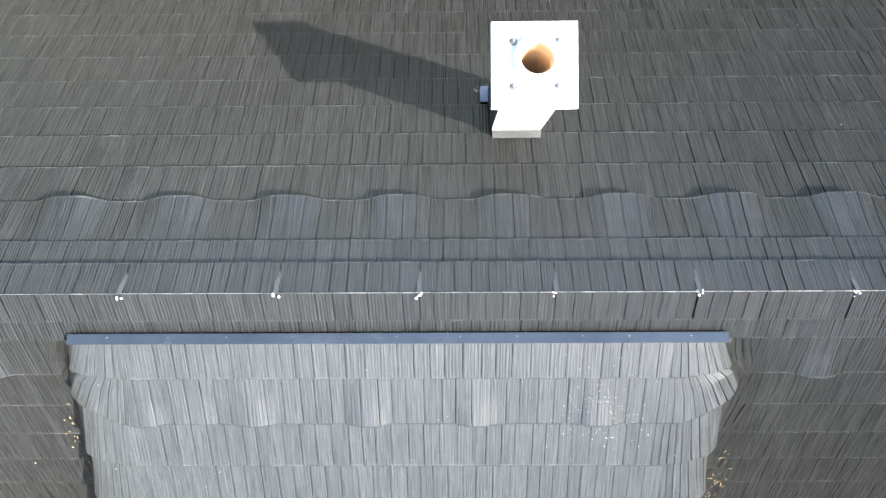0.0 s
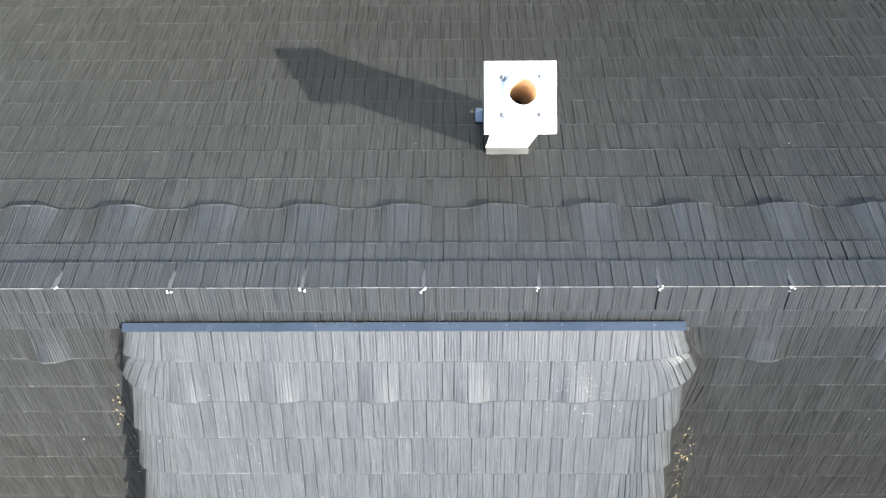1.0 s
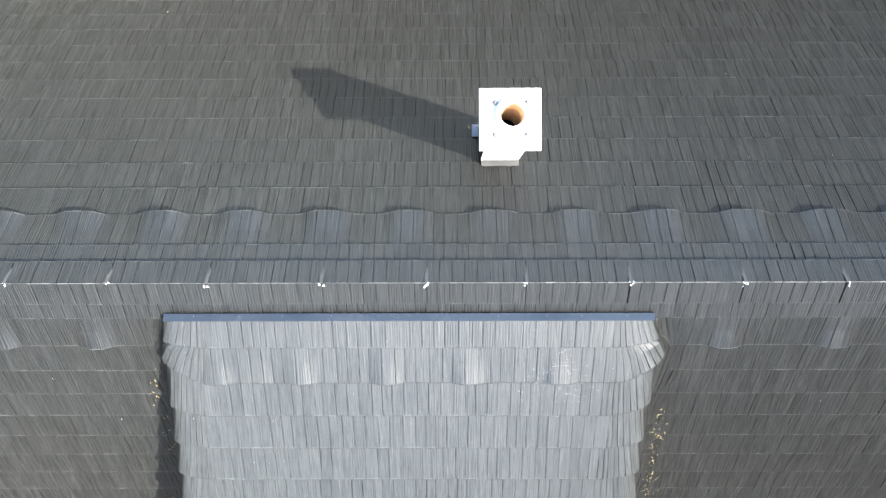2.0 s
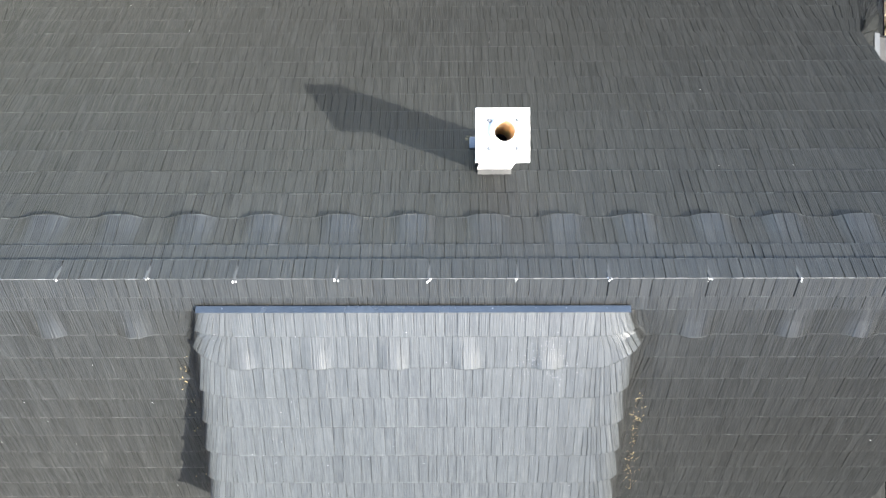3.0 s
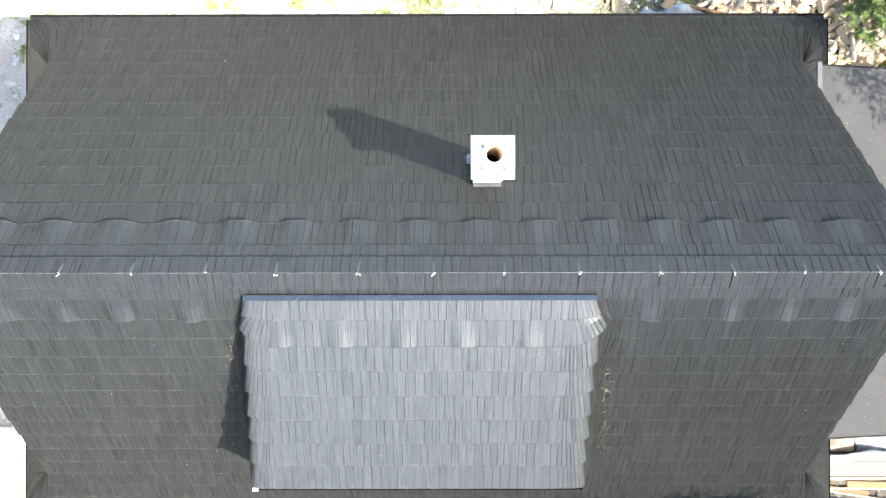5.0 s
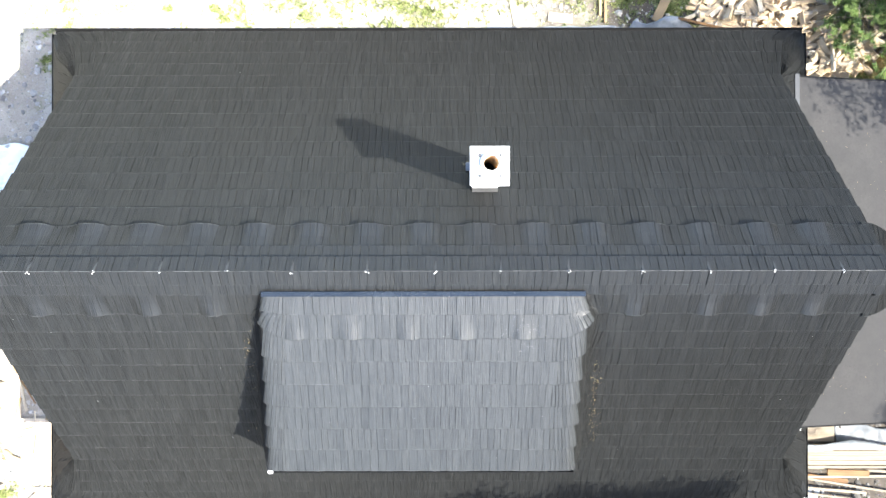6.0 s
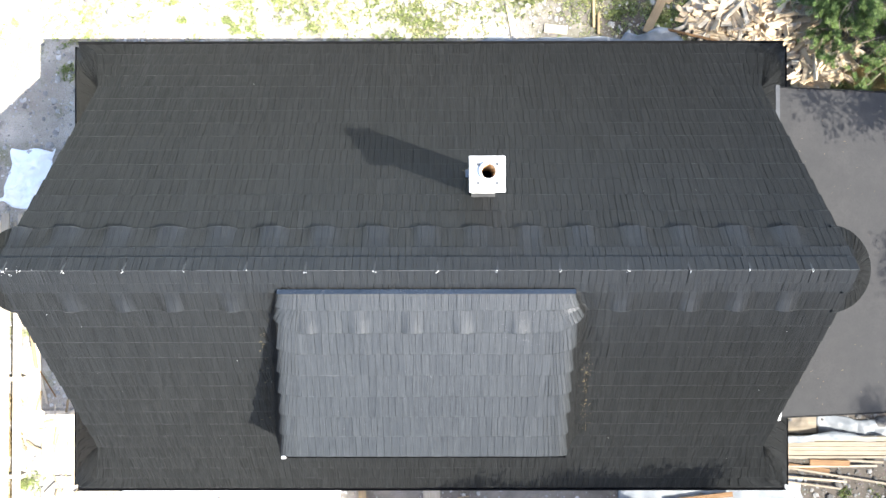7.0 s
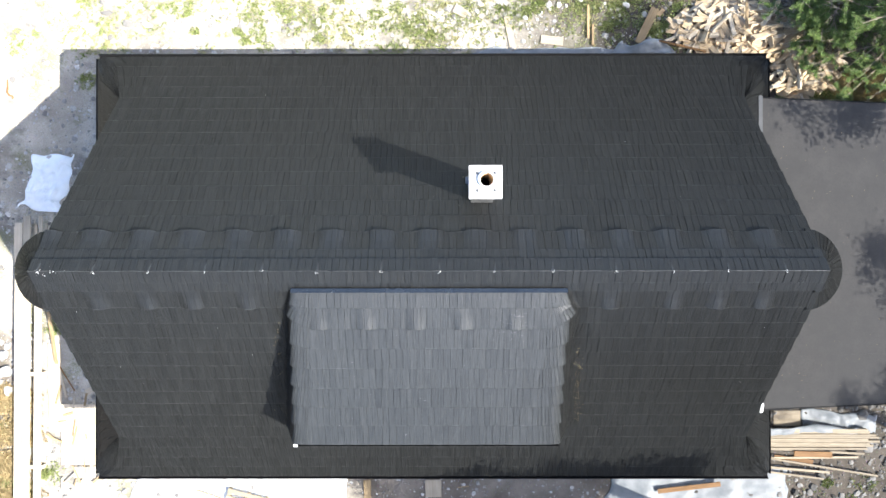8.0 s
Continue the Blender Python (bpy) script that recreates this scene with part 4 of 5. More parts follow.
# ---- the yard ----
def own_mesh(name, bm, material, m, label, category, group=""):
    ob = part(name, bm, material)
    ob.matrix_world = m
    return tagged(ob, label, category, group)


def plank(name, x0, y0, x1, y1, width, thick, z, material, label, group="", rise=0.0):
    """A sawn board lying from one place to another, its top edges eased."""
    size = math.hypot(x1 - x0, y1 - y0)
    bm = box(bmesh.new(), -size / 2, size / 2, -width / 2, width / 2, 0, thick, min(0.004, thick * 0.2))
    m = pose((x0 + x1) / 2, (y0 + y1) / 2, z + rise / 2, 0, -math.degrees(math.atan2(rise, size)), math.degrees(math.atan2(y1 - y0, x1 - x0)))
    return own_mesh(name, bm, material, m, label, "board", group)


def sheet(name, corners, nu, nv, height, seed, material, label, category="plastic sheet", edge=0.12, thick=0.004, base=0.02):
    """A crumpled sheet between four corners, with folds and a ragged outline."""
    bm = bmesh.new()
    c = [Vector((x, y, 0)) for x, y in corners]
    mid = sum(c, Vector()) / 4
    grid = []
    for j in range(nv + 1):
        line = []
        for i in range(nu + 1):
            u, v = i / nu, j / nv
            p = (c[0] * (1 - u) + c[1] * u) * (1 - v) + (c[3] * (1 - u) + c[2] * u) * v
            rim = min(u, 1 - u, v, 1 - v)
            d = Vector((noise.noise((p.x * 2.2, p.y * 2.2, seed)), noise.noise((p.x * 2.2, p.y * 2.2, seed + 9)), 0)) * edge * (1.2 - min(rim * 4, 1.0))
            fold = abs(noise.noise((p.x * 1.7 + seed, p.y * 2.6, seed))) * 0.55 + abs(noise.noise((p.x * 5.5, p.y * 4.5 + seed, seed))) * 0.3 + abs(noise.noise((p.x * 13, p.y * 11, seed))) * 0.14
            z = base + ground_height(p.x, p.y) + height * fold * (0.25 + 0.75 * min(rim * 5, 1.0))
            line.append(bm.verts.new((p.x + d.x - mid.x, p.y + d.y - mid.y, z)))
        grid.append(line)
    for r0, r1 in zip(grid, grid[1:]):
        for k in range(nu):
            bm.faces.new((r0[k], r0[k + 1], r1[k + 1], r1[k]))
    bmesh.ops.recalc_face_normals(bm, faces=bm.faces)
    for f in bm.faces:
        f.smooth = True
    ob = own_mesh(name, bm, material, pose(mid.x, mid.y, 0), label, category)
    mod = ob.modifiers.new("thickness", "SOLIDIFY")
    mod.thickness = thick
    return ob


# boards and stakes on the north side
plank("board", 1.73, 5.90, 1.89, 5.06, 0.15, 0.03, 0.03, M_LIGHTWOOD, "pale sawn board lying on stony ground")
plank("board", 2.54, 5.36, 3.07, 5.30, 0.2, 0.035, 0.03, M_LIGHTWOOD, "short pale board offcut on stony ground")
plank("board", 5.27, 6.09, 4.86, 5.25, 0.2, 0.028, 0.06, M_PINEWOOD, "wide pale board lying slantwise on weeds")
plank("board_offcut", 5.34, 5.92, 5.47, 6.07, 0.1, 0.03, 0.03, M_PINEWOOD, "small pale wood offcut on weeds")
plank("stake", 3.67, 6.17, 3.67, 5.38, 0.055, 0.045, 0.03, M_PINEWOOD, "thin sawn stake lying on grass")
plank("stake", 3.78, 5.71, 3.78, 5.22, 0.05, 0.04, 0.03, M_PINEWOOD, "thin sawn stake lying on gravel")
plank("board_offcut", 0.47, 6.11, 0.77, 5.95, 0.2, 0.02, 0.03, M_LIGHTWOOD, "pale sheet offcut among stones")
sheet("plastic_sheet", [(0.74, 4.95), (4.32, 4.95), (4.32, 5.20), (1.15, 5.17)], 40, 8, 0.2, 2.0, M_FILM, "crumpled white plastic film along the wall foot")
sheet("plastic_sheet", [(4.19, 4.92), (5.81, 4.92), (5.40, 5.33), (4.39, 5.20)], 20, 10, 0.55, 5.0, M_FILM, "bunched white plastic film beside firewood")


# firewood
def split_log(seed):
    """A split billet: a wedge of a round log with a barky back, chamfered ends."""
    r = random.Random(seed)
    size, rad = r.uniform(0.38, 0.68), r.uniform(0.085, 0.145)
    span = r.choice((0.9, 1.3, 1.7))
    outline = [(0, 0, 0)] + [(0, rad * math.cos(a) * r.uniform(0.9, 1.05), rad * math.sin(a)) for a in np.linspace(0, span, 5)]
    bm = prism(bmesh.new(), outline, (-size / 2, -rad * 0.4, -rad * 0.35), (size / 2, -rad * 0.4, -rad * 0.35))
    for v in bm.verts:
        v.co += Vector((r.uniform(-0.015, 0.015), r.uniform(-0.006, 0.006), r.uniform(-0.006, 0.006)))
    return bm


LOGS = []
for k in range(6):
    me = bpy.data.meshes.new("firewood_log")
    bm = split_log(40 + k)
    bm.to_mesh(me)
    bm.free()
    me.materials.append((M_FIREWOOD, M_LIGHTWOOD)[k % 3 == 2])
    LOGS.append(me)


def log_heap(cx, cy, rx, ry, top, count, seed):
    r = random.Random(seed)
    for k in range(count):
        a, d = r.uniform(0, math.tau), math.sqrt(r.random())
        x, y = cx + rx * d * math.cos(a), cy + ry * d * math.sin(a)
        z = 0.06 + top * (1 - d) * r.uniform(0.35, 1.0)
        ob = new("firewood_log", LOGS[r.randrange(6)])
        ob.matrix_world = pose(x, y, z, r.uniform(0, 360), r.uniform(-13, 13), r.gauss(15, 42))
        tagged(ob, "split pale firewood log thrown on a heap", "firewood", "firewood heap")


log_heap(6.89, 5.60, 1.2, 0.66, 0.55, 180, 5)
log_heap(8.58, 4.49, 0.55, 0.55, 0.5, 62, 6)
log_heap(7.84, 5.53, 0.75, 0.7, 0.6, 80, 16)
log_heap(9.19, 4.65, 0.5, 0.4, 0.15, 24, 26)
plank("stake", 5.34, 5.30, 6.42, 4.99, 0.05, 0.04, 0.1, M_BROWNWOOD, "thin stake sticking out of firewood", rise=0.15)
plank("stake", 7.27, 6.28, 7.27, 5.47, 0.06, 0.04, 0.5, M_PINEWOOD, "long stake lying over the firewood heap")

# west side: film, lumber, sheets
sheet("plastic_sheet", [(-9.95, 1.25), (-8.90, 1.20), (-8.56, 2.64), (-9.56, 2.62)], 34, 38, 0.6, 8.0, M_WHITE_FILM, "bunched white plastic film over lumber ends", edge=0.24)
for k, (a, b, top, low) in enumerate(((34, 46, 392, 1010), (47.5, 60, 380, 1010), (66, 78, 425, 1005), (26, 30, 398, 560), (61.5, 65.5, 395, 700), (79.5, 83, 392, 545), (71, 77, 380, 420))):
    x = 0.229 + ((a + b) / 2 - 782) / 74.02
    plank("lumber_plank", x - 0.04 * (k < 3), 0.318 - (low - 441) / 74.02, x, 0.318 - (top - 441) / 74.02, (b - a) / 74.02, 0.05, (0.24, 0.24, 0.19, 0.1, 0.08, 0.08, 0.14)[k], M_LIGHTWOOD, "long pale sawn plank in a stack", "lumber planks")
for y in (-0.4, -2.6, -4.8):
    plank("bearer", -9.9, y, -9.27, y, 0.09, 0.19, 0.0, M_LIGHTWOOD, "rough wooden bearer under the planks", "bearers")
plank("lumber_plank", -9.17, -1.13, -8.97, -2.37, 0.07, 0.04, 0.12, M_PINEWOOD, "narrow sawn plank leaning off the stack", "lumber planks")
plank("lath", -8.97, -2.40, -8.78, -3.18, 0.05, 0.03, 0.04, M_LIGHTWOOD, "pale lath on damp gravel")
plank("lath", -8.94, -2.44, -8.58, -3.02, 0.025, 0.02, 0.05, M_BROWNWOOD, "thin dark lath on damp gravel")
plank("board_offcut", -8.31, -3.07, -8.17, -2.99, 0.14, 0.02, 0.03, M_LIGHTWOOD, "small pale wood offcut")
plank("chipboard_sheet", -8.50, -3.34, -8.50, -4.78, 0.8, 0.02, 0.035, M_LIGHTWOOD, "pale chipboard sheet lying on the ground")
plank("chipboard_sheet", -8.34, -4.83, -8.34, -5.10, 0.5, 0.02, 0.03, M_LIGHTWOOD, "pale chipboard strip lying on the ground")
plank("chipboard_sheet", -9.09, -1.90, -9.05, -3.99, 0.3, 0.018, 0.02, M_LIGHTWOOD, "pale narrow board sheet beside lumber")
rl = random.Random(77)
for k in range(26):
    x, y, a, d = rl.uniform(-9.15, -8.1), rl.uniform(-5.8, -3.3), rl.gauss(1.35, 0.6), rl.uniform(0.12, 0.5)
    plank("lath_offcut", x, y, x + d * math.cos(a), y + d * math.sin(a), rl.uniform(0.02, 0.06), 0.02, rl.uniform(0.05, 0.075), rl.choice((M_LIGHTWOOD, M_PINEWOOD)), "scattered sawn lath offcut", "lath offcuts")
for k in range(9):
    x, y, a, d = rl.uniform(-10.3, -9.95), rl.uniform(-5.8, -2.6), rl.gauss(0.9, 0.7), rl.uniform(0.2, 0.6)
    plank("stick", x, y, x + d * math.cos(a), y + d * math.sin(a), 0.025, 0.02, 0.03, M_PINEWOOD, "pale stick lying in dry grass", "sticks")

# south side
sheet("tarpaulin", [(-7.96, -7.37), (-2.23, -7.37), (-2.07, -5.05), (-7.09, -5.05)], 60, 20, 0.05, 12.0, M_WHITE_FILM, "white tarpaulin spread on the ground", "tarpaulin", 0.1)


def build_pallet(x, y, turn):
    p = empty("pallet", x, y, 0.06, "pale wooden pallet lying on the tarpaulin", "pallet", turn=turn)
    for k in range(5):
        part("deck_board", box(bmesh.new(), -0.5, 0.5, -0.36 + k * 0.165, -0.26 + k * 0.165, 0.1, 0.12, 0.003), M_TANWOOD, p)
    for k in (-0.45, 0.0, 0.45):
        part("bearer", box(bmesh.new(), k - 0.04, k + 0.04, -0.37, 0.41, 0.0, 0.1, 0.003), M_TANWOOD, p)


build_pallet(-4.50, -5.82, -14)
plank("lath", -5.67, -5.37, -4.96, -5.61, 0.03, 0.02, 0.09, M_PINEWOOD, "bent yellow lath on the tarpaulin")
plank("board", -1.62, -5.15, -1.58, -5.95, 0.17, 0.03, 0.03, M_PINEWOOD, "short sawn board on brown earth")
plank("chipboard_offcut", -0.04, -5.15, -0.03, -5.56, 0.38, 0.018, 0.03, M_LIGHTWOOD, "square pale chipboard offcut on earth")
plank("lath", 0.55, -5.33, 0.82, -5.30, 0.02, 0.015, 0.03, M_PINEWOOD, "small pale lath on earth")
sheet("plastic_sheet", [(3.78, -7.23), (8.31, -7.23), (8.39, -4.78), (4.19, -5.05)], 44, 26, 0.16, 21.0, M_FILM, "white plastic film spread beside the house")
plank("board", 5.27, -5.38, 6.75, -5.21, 0.11, 0.03, 0.16, M_BROWNWOOD, "orange-brown board lying on plastic film")

# lumber by the carport
for k in range(9):
    y = -3.93 - 0.052 * k
    plank("lumber_plank", 7.2, y + 0.012 * rl.uniform(-1, 1), 10.1 + rl.uniform(0.0, 0.45), y + 0.015 * rl.uniform(-1, 1), 0.05, 0.14, 0.12, M_TANWOOD, "pale sawn plank on edge in a stack", "planks by the carport")
for k, (a, b, w) in enumerate((((7.6, -4.62), (10.05, -4.6), 0.045), ((7.2, -4.5), (10.5, -5.04), 0.045), ((7.4, -4.78), (9.35, -4.95), 0.05), ((7.3, -4.85), (9.2, -5.1), 0.04), ((7.4, -4.35), (10.15, -4.50), 0.05), ((7.2, -4.28), (10.2, -4.14), 0.05))):
    plank("lath", *a, *b, w, 0.035, 0.07 + 0.02 * k, M_TANWOOD, "long pale lath splayed off the stack", "laths by the carport")
plank("board", 8.47, -4.48, 9.36, -4.51, 0.13, 0.04, 0.2, M_BROWNWOOD, "orange-brown board on pale laths")
plank("board", 8.06, -4.60, 8.98, -4.73, 0.12, 0.03, 0.06, M_BROWNWOOD, "weathered brown board on gravel")
plank("insulation_board", 8.06, -3.68, 8.70, -3.68, 0.36, 0.03, 0.03, M_TANWOOD, "tan insulation board beside plastic film")
sheet("plastic_sheet", [(8.69, -3.99), (10.47, -4.10), (10.54, -3.65), (8.74, -3.40)], 30, 12, 0.3, 31.0, M_FILM, "crumpled pale plastic film over lumber")
sheet("plastic_sheet", [(7.77, -3.99), (9.93, -4.03), (9.93, -3.88), (7.77, -3.80)], 30, 6, 0.12, 35.0, M_FILM, "strip of pale plastic film over lumber", base=0.24)

bm = tube(bmesh.new(), [(0, 0.3, 0.02), (0.02, 0.12, 0.03), (0.0, 0.0, 0.03), (0.06, -0.08, 0.03), (0.14, -0.1, 0.03), (0.12, -0.17, 0.02)], [0.018, 0.02, 0.022, 0.024, 0.022, 0.018], 10)
own_mesh("hose_piece", bm, M_BROWNWOOD, pose(-10.21, 4.11, 0.02), "short bent orange hose piece on gravel", "hose")

# ---- stones, grass ----
ICO = bmesh.new()
bmesh.ops.create_icosphere(ICO, subdivisions=2, radius=1.0)
ICO.verts.ensure_lookup_table()
ROUND = (np.array([v.co[:] for v in ICO.verts]), np.array([[v.index for v in f.verts] for f in ICO.faces]))
ICO.free()
ICO = bmesh.new()
bmesh.ops.create_icosphere(ICO, subdivisions=1, radius=1.0)
ICO.verts.ensure_lookup_table()
SMALL = (np.array([v.co[:] for v in ICO.verts]), np.array([[v.index for v in f.verts] for f in ICO.faces]))
ICO.free()


def stone_points(size, r):
    base, tris = ROUND if size > 0.035 else SMALL
    stretch = np.array([r.uniform(0.7, 1.3), r.uniform(0.7, 1.2), r.uniform(0.45, 0.8)])
    off = Vector((size * 991, r.random() * 50, 0))
    lump = np.array([1 + 0.45 * noise.noise(Vector(p * 1.2) + off) + 0.2 * noise.noise(Vector(p * 2.7) + off) for p in base])[:, None]
    return base * lump * stretch * size, tris


def stuff_mesh(name, verts, tris, material, label, category):
    me = bpy.data.meshes.new(name)
    me.from_pydata(np.concatenate(verts).tolist(), [], np.concatenate(tris).tolist())
    me.materials.append(material)
    return tagged(new(name, me), label, category, kind="stuff")


def under_house(x, y):
    return abs(x) < 6.3 and abs(y) < 3.9


def scatter_stones(count, area, coarse, seed, material, label):
    """Loose stones over a stretch of ground (x0, x1, y0, y1), in drifts."""
    r = random.Random(seed)
    verts, tris, at, made = [], [], 0, 0
    while made < count:
        x, y = r.uniform(*area[:2]), r.uniform(*area[2:])
        if under_house(x, y):
            continue
        thick = noise.noise((x * 0.9, y * 0.9, 4.4))
        if r.random() > 0.5 + 0.9 * thick + (0.2 if x > 6 or x < -6 else 0):
            continue
        size = min(0.08, 0.007 + coarse * r.expovariate(1.0) + (0.025 if r.random() < 0.04 else 0))
        p, t = stone_points(size, r)
        a = r.uniform(0, math.tau)
        c, s = math.cos(a), math.sin(a)
        q = np.stack([p[:, 0] * c - p[:, 1] * s + x, p[:, 0] * s + p[:, 1] * c + y, p[:, 2] + ground_height(x, y) + size * 0.22], 1)
        verts.append(q)
        tris.append(t + at)
        at += len(q)
        made += 1
    stuff_mesh("gravel", verts, tris, material, label, "stones")


scatter_stones(15000, (-11.5, 5.5, -7.0, 7.2), 0.011, 3, M_STONE, "loose pale stones and gravel on soil")
scatter_stones(9000, (5.5, 11.5, -7.0, 7.2), 0.015, 4, M_GREY_STONE, "loose grey stones and gravel on brown earth")


def rock(x, y, size, seed):
    p, t = stone_points(size, random.Random(seed))
    me = bpy.data.meshes.new("rock")
    me.from_pydata(p.tolist(), [], t.tolist())
    me.materials.append(M_GREY_STONE if x > 6 else M_STONE)
    ob = new("rock", me)
    ob.matrix_world = pose(x, y, ground_height(x, y) + size * 0.3, 0, 0, seed * 37)
    return tagged(ob, "smooth grey field stone on brown earth" if x > 6 else "smooth pale field stone on the ground", "stone", "field stones")


for k, (x, y, size) in enumerate(((9.19, -5.07, 0.1), (10.33, -4.36, 0.12), (10.20, -3.61, 0.15), (9.93, -4.46, 0.12), (10.47, -4.33, 0.08), (9.01, -5.32, 0.07), (8.58, -5.45, 0.09), (-10.27, -2.57, 0.16), (-10.17, -3.02, 0.13), (-10.04, -2.86, 0.07), (-10.07, -2.37, 0.06), (-10.31, -2.17, 0.12), (-9.96, -3.25, 0.06), (-10.23, -1.97, 0.09), (-7.84, 6.01, 0.09), (-7.04, 6.17, 0.07), (-7.34, 5.76, 0.1), (0.58, 6.06, 0.08), (-1.69, 5.94, 0.07), (-8.74, 2.70, 0.08), (-8.04, 4.86, 0.045), (-2.77, 5.76, 0.08), (-8.55, 4.22, 0.06), (-9.66, 4.38, 0.1))):
    rock(x, y, size, k + 1)


def scatter_grass(centres, name, material, label, seed, tall):
    r = random.Random(seed)
    verts, tris, count = [], [], 0
    for cx, cy, rad, n in centres:
        for _ in range(n):
            a, d = r.uniform(0, math.tau), math.sqrt(r.random()) * rad
            x, y = cx + d * math.cos(a) * 1.3, cy + d * math.sin(a)
            if under_house(x, y):
                continue
            z = ground_height(x, y)
            for _ in range(7):
                b, lean, h, w = r.uniform(0, math.tau), r.uniform(0.2, 1.0) * tall, r.uniform(0.4, 1.0) * tall, r.uniform(0.003, 0.006)
                dx, dy = math.cos(b), math.sin(b)
                verts.append(np.array([(x - dy * w, y + dx * w, z), (x + dy * w, y - dx * w, z), (x + dx * lean * 0.5 + dy * w * 0.7, y + dy * lean * 0.5 - dx * w * 0.7, z + h * 0.7), (x + dx * lean, y + dy * lean, z + h * 0.8)]))
                tris.append(np.array([(0, 1, 2), (0, 2, 3)]) + count)
                count += 4
    stuff_mesh(name, verts, tris, material, label, "grass")


def patches(spots, spread_by, seed):
    r = random.Random(seed)
    out = []
    for x, y, rad, n in spots:
        for _ in range(n):
            out.append((x + r.gauss(0, rad), y + r.gauss(0, rad * 0.5), r.uniform(0.08, 0.3) * spread_by, r.randint(12, 40)))
    return out


scatter_grass(patches([(2.03, 6.03, 0.5, 16), (4.25, 6.01, 0.7, 26), (5.34, 5.63, 0.3, 12), (0.07, 5.53, 0.35, 9), (-2.77, 5.47, 0.5, 8), (-1.55, 6.07, 1.0, 14), (-4.26, 6.07, 1.0, 14), (-6.28, 6.01, 0.8, 12), (-8.31, 6.07, 0.5, 6), (-9.53, 5.47, 0.6, 4), (5.88, 6.21, 0.6, 16), (9.12, 3.98, 0.3, 10), (9.79, 4.05, 0.5, 24), (10.47, 3.91, 0.4, 20), (9.93, -5.61, 0.5, 5), (-8.31, 4.38, 0.1, 3), (-9.39, -5.00, 0.12, 6), (-10.13, -5.34, 0.25, 12), (-10.07, -3.99, 0.2, 10), (-8.98, -1.49, 0.08, 3), (-0.88, 5.74, 0.6, 8), (-4.93, 5.47, 0.6, 6)], 1.0, 9), "grass", M_GRASS, "thin green grass tufts between stones", 4, 0.09)
scatter_grass(patches([(-10.17, -3.18, 0.25, 34), (-10.13, -3.99, 0.25, 34), (-10.17, -4.80, 0.25, 40), (-10.20, -5.55, 0.25, 34), (9.93, 3.98, 0.7, 40), (10.47, 4.25, 0.5, 30), (8.85, 5.06, 0.6, 16)], 1.2, 19), "dry_grass", M_STRAW, "dry straw-coloured grass", 14, 0.12)


def strip_grass(count, seed):
    """Small tufts strewn over the strip north of the house, thicker where the soil is better."""
    r = random.Random(seed)
    out = []
    while len(out) < count:
        x, y = r.uniform(-9.0, 6.2), r.uniform(4.95, 7.2)
        want = 0.5 + 1.5 * noise.noise((x * 0.7, y * 1.1, 2.5)) + 0.22 * (y - 5.6) + 0.02 * x
        if r.random() < want:
            out.append((x, y, r.uniform(0.03, 0.12), r.randint(3, 9)))
    return out


scatter_grass(strip_grass(480, 61), "grass", M_GRASS, "thin green grass strewn over stony soil", 63, 0.06)
scatter_grass(strip_grass(800, 62), "dry_grass", M_DRYGRASS, "thin yellowed grass strewn over stony soil", 64, 0.06)


# ---- trees ----
def limb_points(start, way, size, r, bend=0.25, steps=4):
    p, d, out = Vector(start), Vector(way).normalized(), [Vector(start)]
    for _ in range(steps):
        d = (d + Vector((r.gauss(0, bend), r.gauss(0, bend), r.gauss(0, bend * 0.6)))).normalized()
        p = p + d * size / steps
        out.append(p.copy())
    return out


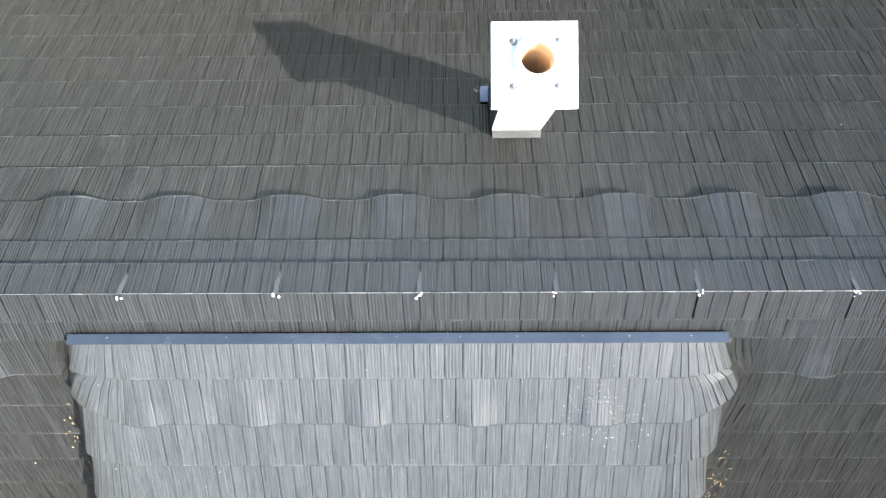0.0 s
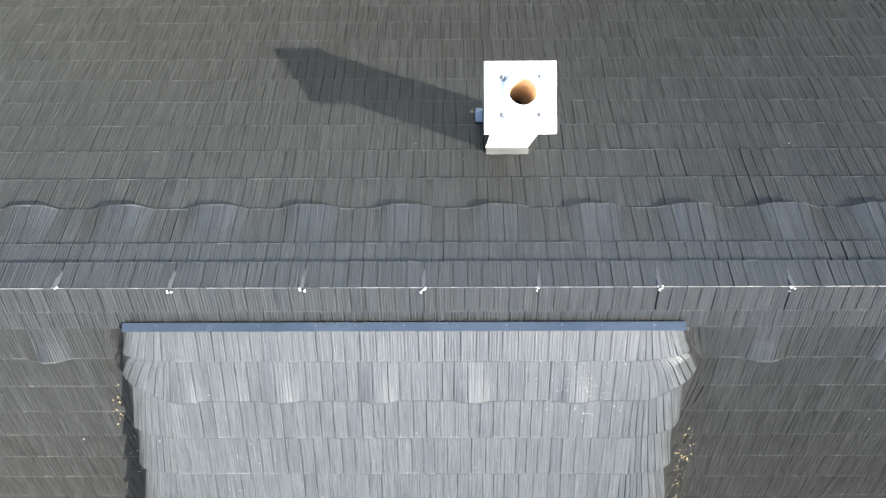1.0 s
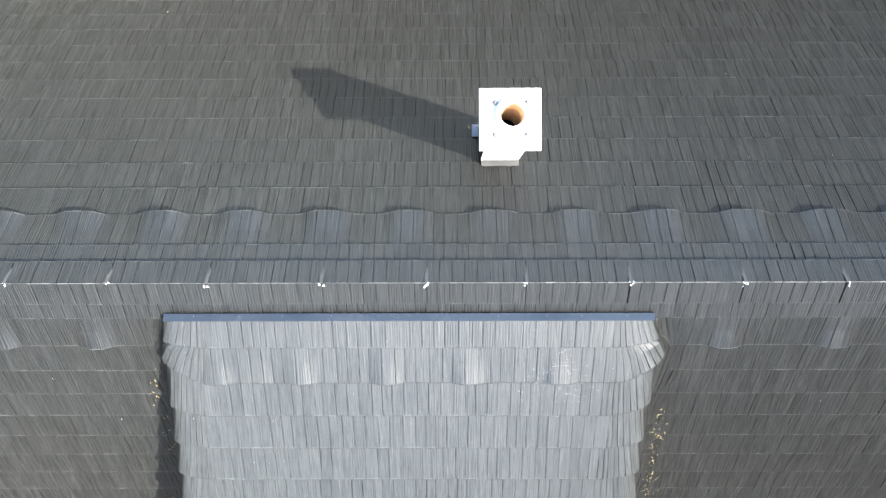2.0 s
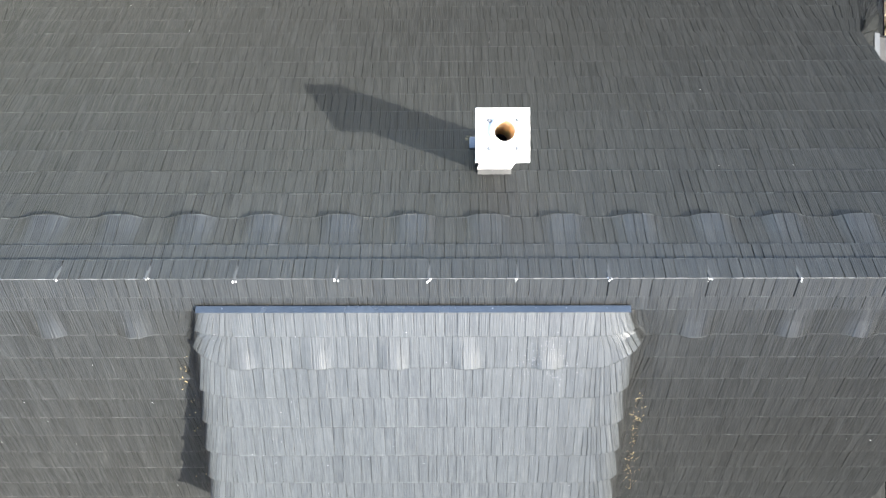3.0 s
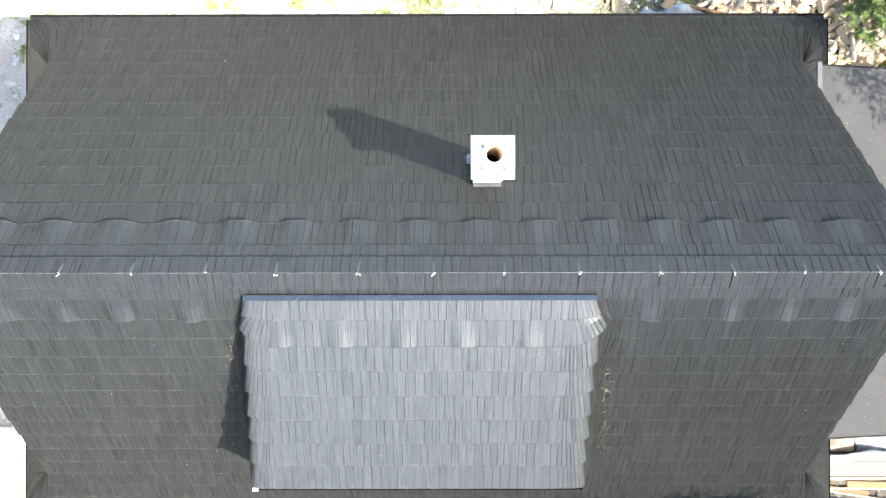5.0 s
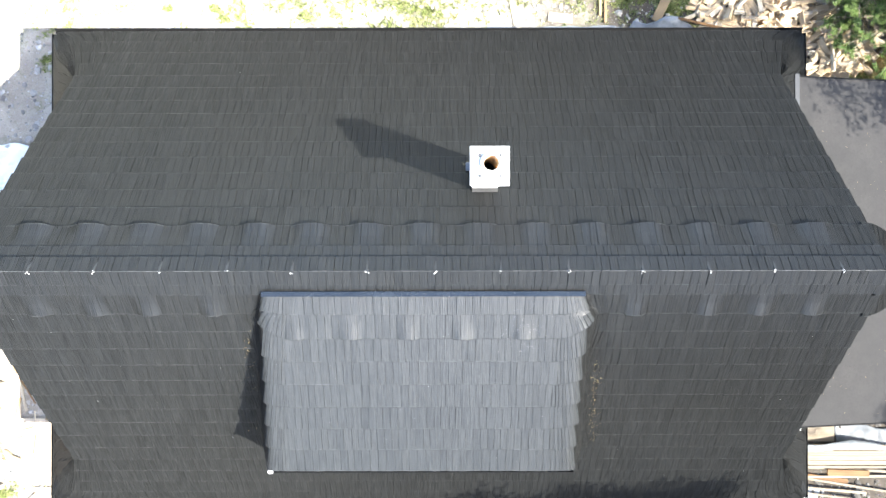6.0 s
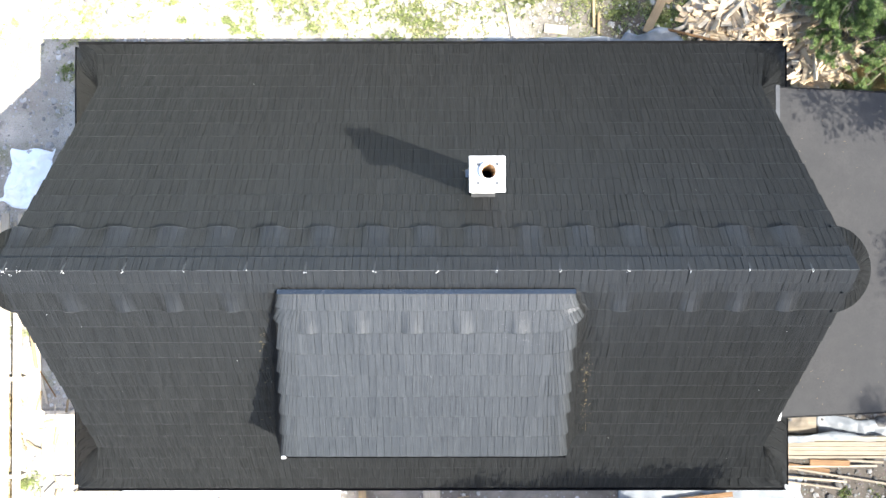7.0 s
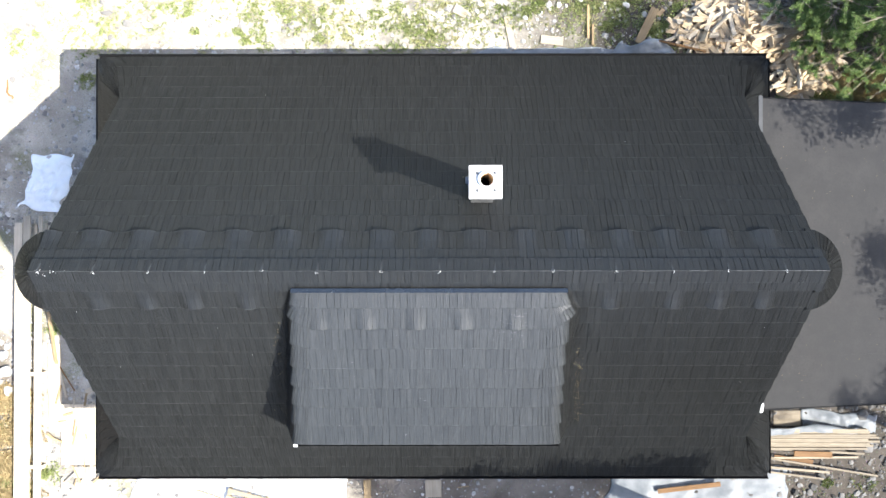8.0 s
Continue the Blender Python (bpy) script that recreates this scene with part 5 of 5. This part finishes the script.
def build_pine(x, y, height, reach, seed, limbs=120):
    r = random.Random(seed)
    tree = empty("pine_tree", x, y, 0, "green pine tree with bare dead twigs beside firewood", "tree")
    bm = bmesh.new()
    pts = [Vector((0.05 * math.sin(k), 0.04 * math.cos(2 * k), height * k / 6 - 0.1 * (k == 0))) for k in range(7)]
    tube(bm, pts, [0.11 * (1 - k / 6.6) for k in range(7)], 9)
    part("trunk", bm, M_BARK, tree)
    twigs, verts, tris, count = bmesh.new(), [], [], 0
    for k in range(limbs):
        t = ((k + 0.5) / limbs) ** 1.3
        z = 0.35 + (height - 0.5) * t
        far = reach * (1 - t) ** 0.75 * r.uniform(0.7, 1.15) + 0.15
        a = k * 2.4 + r.uniform(-0.3, 0.3)
        line = limb_points((0, 0, z), (math.cos(a), math.sin(a), r.uniform(-0.1, 0.25)), far, r, 0.16, 5)
        bare = r.random() < 0.24
        tube(twigs, line, [0.018 * (1 - i / 6) + 0.003 for i in range(6)], 5)
        for i in range(1, 6):
            for _ in range(r.randint(2, 4) if not bare else 2):
                side = limb_points(line[i], (math.cos(a) + r.gauss(0, 0.9), math.sin(a) + r.gauss(0, 0.9), r.gauss(0.1, 0.3)), r.uniform(0.15, 0.42), r, 0.2, 3)
                tube(twigs, side, [0.006, 0.005, 0.004, 0.002], 4)
                if bare:
                    continue
                for q in side[1:] + [(side[1] + side[2]) / 2]:
                    n = 30
                    v = np.random.RandomState(r.randrange(10 ** 6)).normal(size=(n, 3))
                    v /= np.linalg.norm(v, axis=1, keepdims=True)
                    v[:, 2] = np.abs(v[:, 2]) * 0.7
                    ends = np.array(q) + v * r.uniform(0.07, 0.13)
                    across = np.cross(v, (0.3, 0.5, 0.8)) * 0.008
                    quad = np.stack([np.array(q) + across, np.array(q) - across, ends], 1).reshape(-1, 3)
                    verts.append(quad)
                    tris.append(np.arange(3 * n).reshape(n, 3) + count)
                    count += 3 * n
    part("branchwork", twigs, M_TWIG, tree, "thin grey-brown branches and dead twigs")
    crown = stuff_mesh("crown", verts, tris, M_NEEDLE, "green needle tufts", "")
    crown.parent = tree


def build_tree(x, y, height, low, reach, seed, clumps=70):
    """A broad tree: trunk, limbs, and a loose crown of many leaves in clumps."""
    r = random.Random(seed)
    tree = empty("deciduous_tree", x, y, 0, "tall leafy tree that shades the roof", "tree")
    bm = bmesh.new()
    tube(bm, [(0, 0, -0.1), (0.05, 0.03, height * 0.3), (0.0, 0.1, height * 0.6), (0.1, 0.05, height * 0.9)], [0.22, 0.17, 0.12, 0.03], 10)
    part("trunk", bm, M_BARK, tree)
    limbs, verts, tris, count = bmesh.new(), [], [], 0
    for k in range(clumps):
        a, d, t = r.uniform(0, math.tau), math.sqrt(r.random()), r.random()
        wide = reach * math.sin(math.pi * (0.12 + 0.8 * t)) * d
        c = Vector((wide * math.cos(a), wide * math.sin(a), low + (height - low) * t))
        if k % 3 == 0:
            root = Vector((0.03, 0.05, max(low * 0.7, c.z - wide * 0.7)))
            tube(limbs, [root, root.lerp(c, 0.5) + Vector((0, 0, 0.1)), c], [0.05, 0.03, 0.01], 6)
        rs = np.random.RandomState(seed * 1000 + k)
        n = 260
        p = np.array(c) + rs.normal(size=(n, 3)) * np.array([0.2, 0.2, 0.16]) * r.uniform(0.7, 1.3)
        e1, e2 = rs.normal(size=(n, 3)), rs.normal(size=(n, 3))
        e1 *= 0.03 / np.linalg.norm(e1, axis=1, keepdims=True)
        e2 *= 0.045 / np.linalg.norm(e2, axis=1, keepdims=True)
        verts.append(np.stack([p - e2, p + e1, p + e2, p - e1], 1).reshape(-1, 3))
        idx = np.arange(4 * n).reshape(n, 4) + count
        tris.append(np.concatenate([idx[:, [0, 1, 2]], idx[:, [0, 2, 3]]]))
        count += 4 * n
    part("limbs", limbs, M_BARK, tree)
    crown = stuff_mesh("crown", verts, tris, M_LEAF, "green leaves in loose clumps", "")
    crown.parent = tree


build_pine(10.9, 5.5, 4.2, 2.7, 2)
build_pine(9.0, 5.75, 1.7, 1.1, 4, 46)
build_tree(12.0, 2.2, 9.8, 7.2, 1.3, 5, 46)
build_tree(14.2, -1.95, 9.8, 7.8, 0.9, 8, 20)
build_tree(4.9, -6.75, 8.2, 5.6, 1.8, 6, 140)
build_tree(7.3, -6.65, 8.4, 5.6, 1.8, 9, 230)
build_tree(14.75, -5.45, 11.3, 8.5, 1.1, 7, 26)
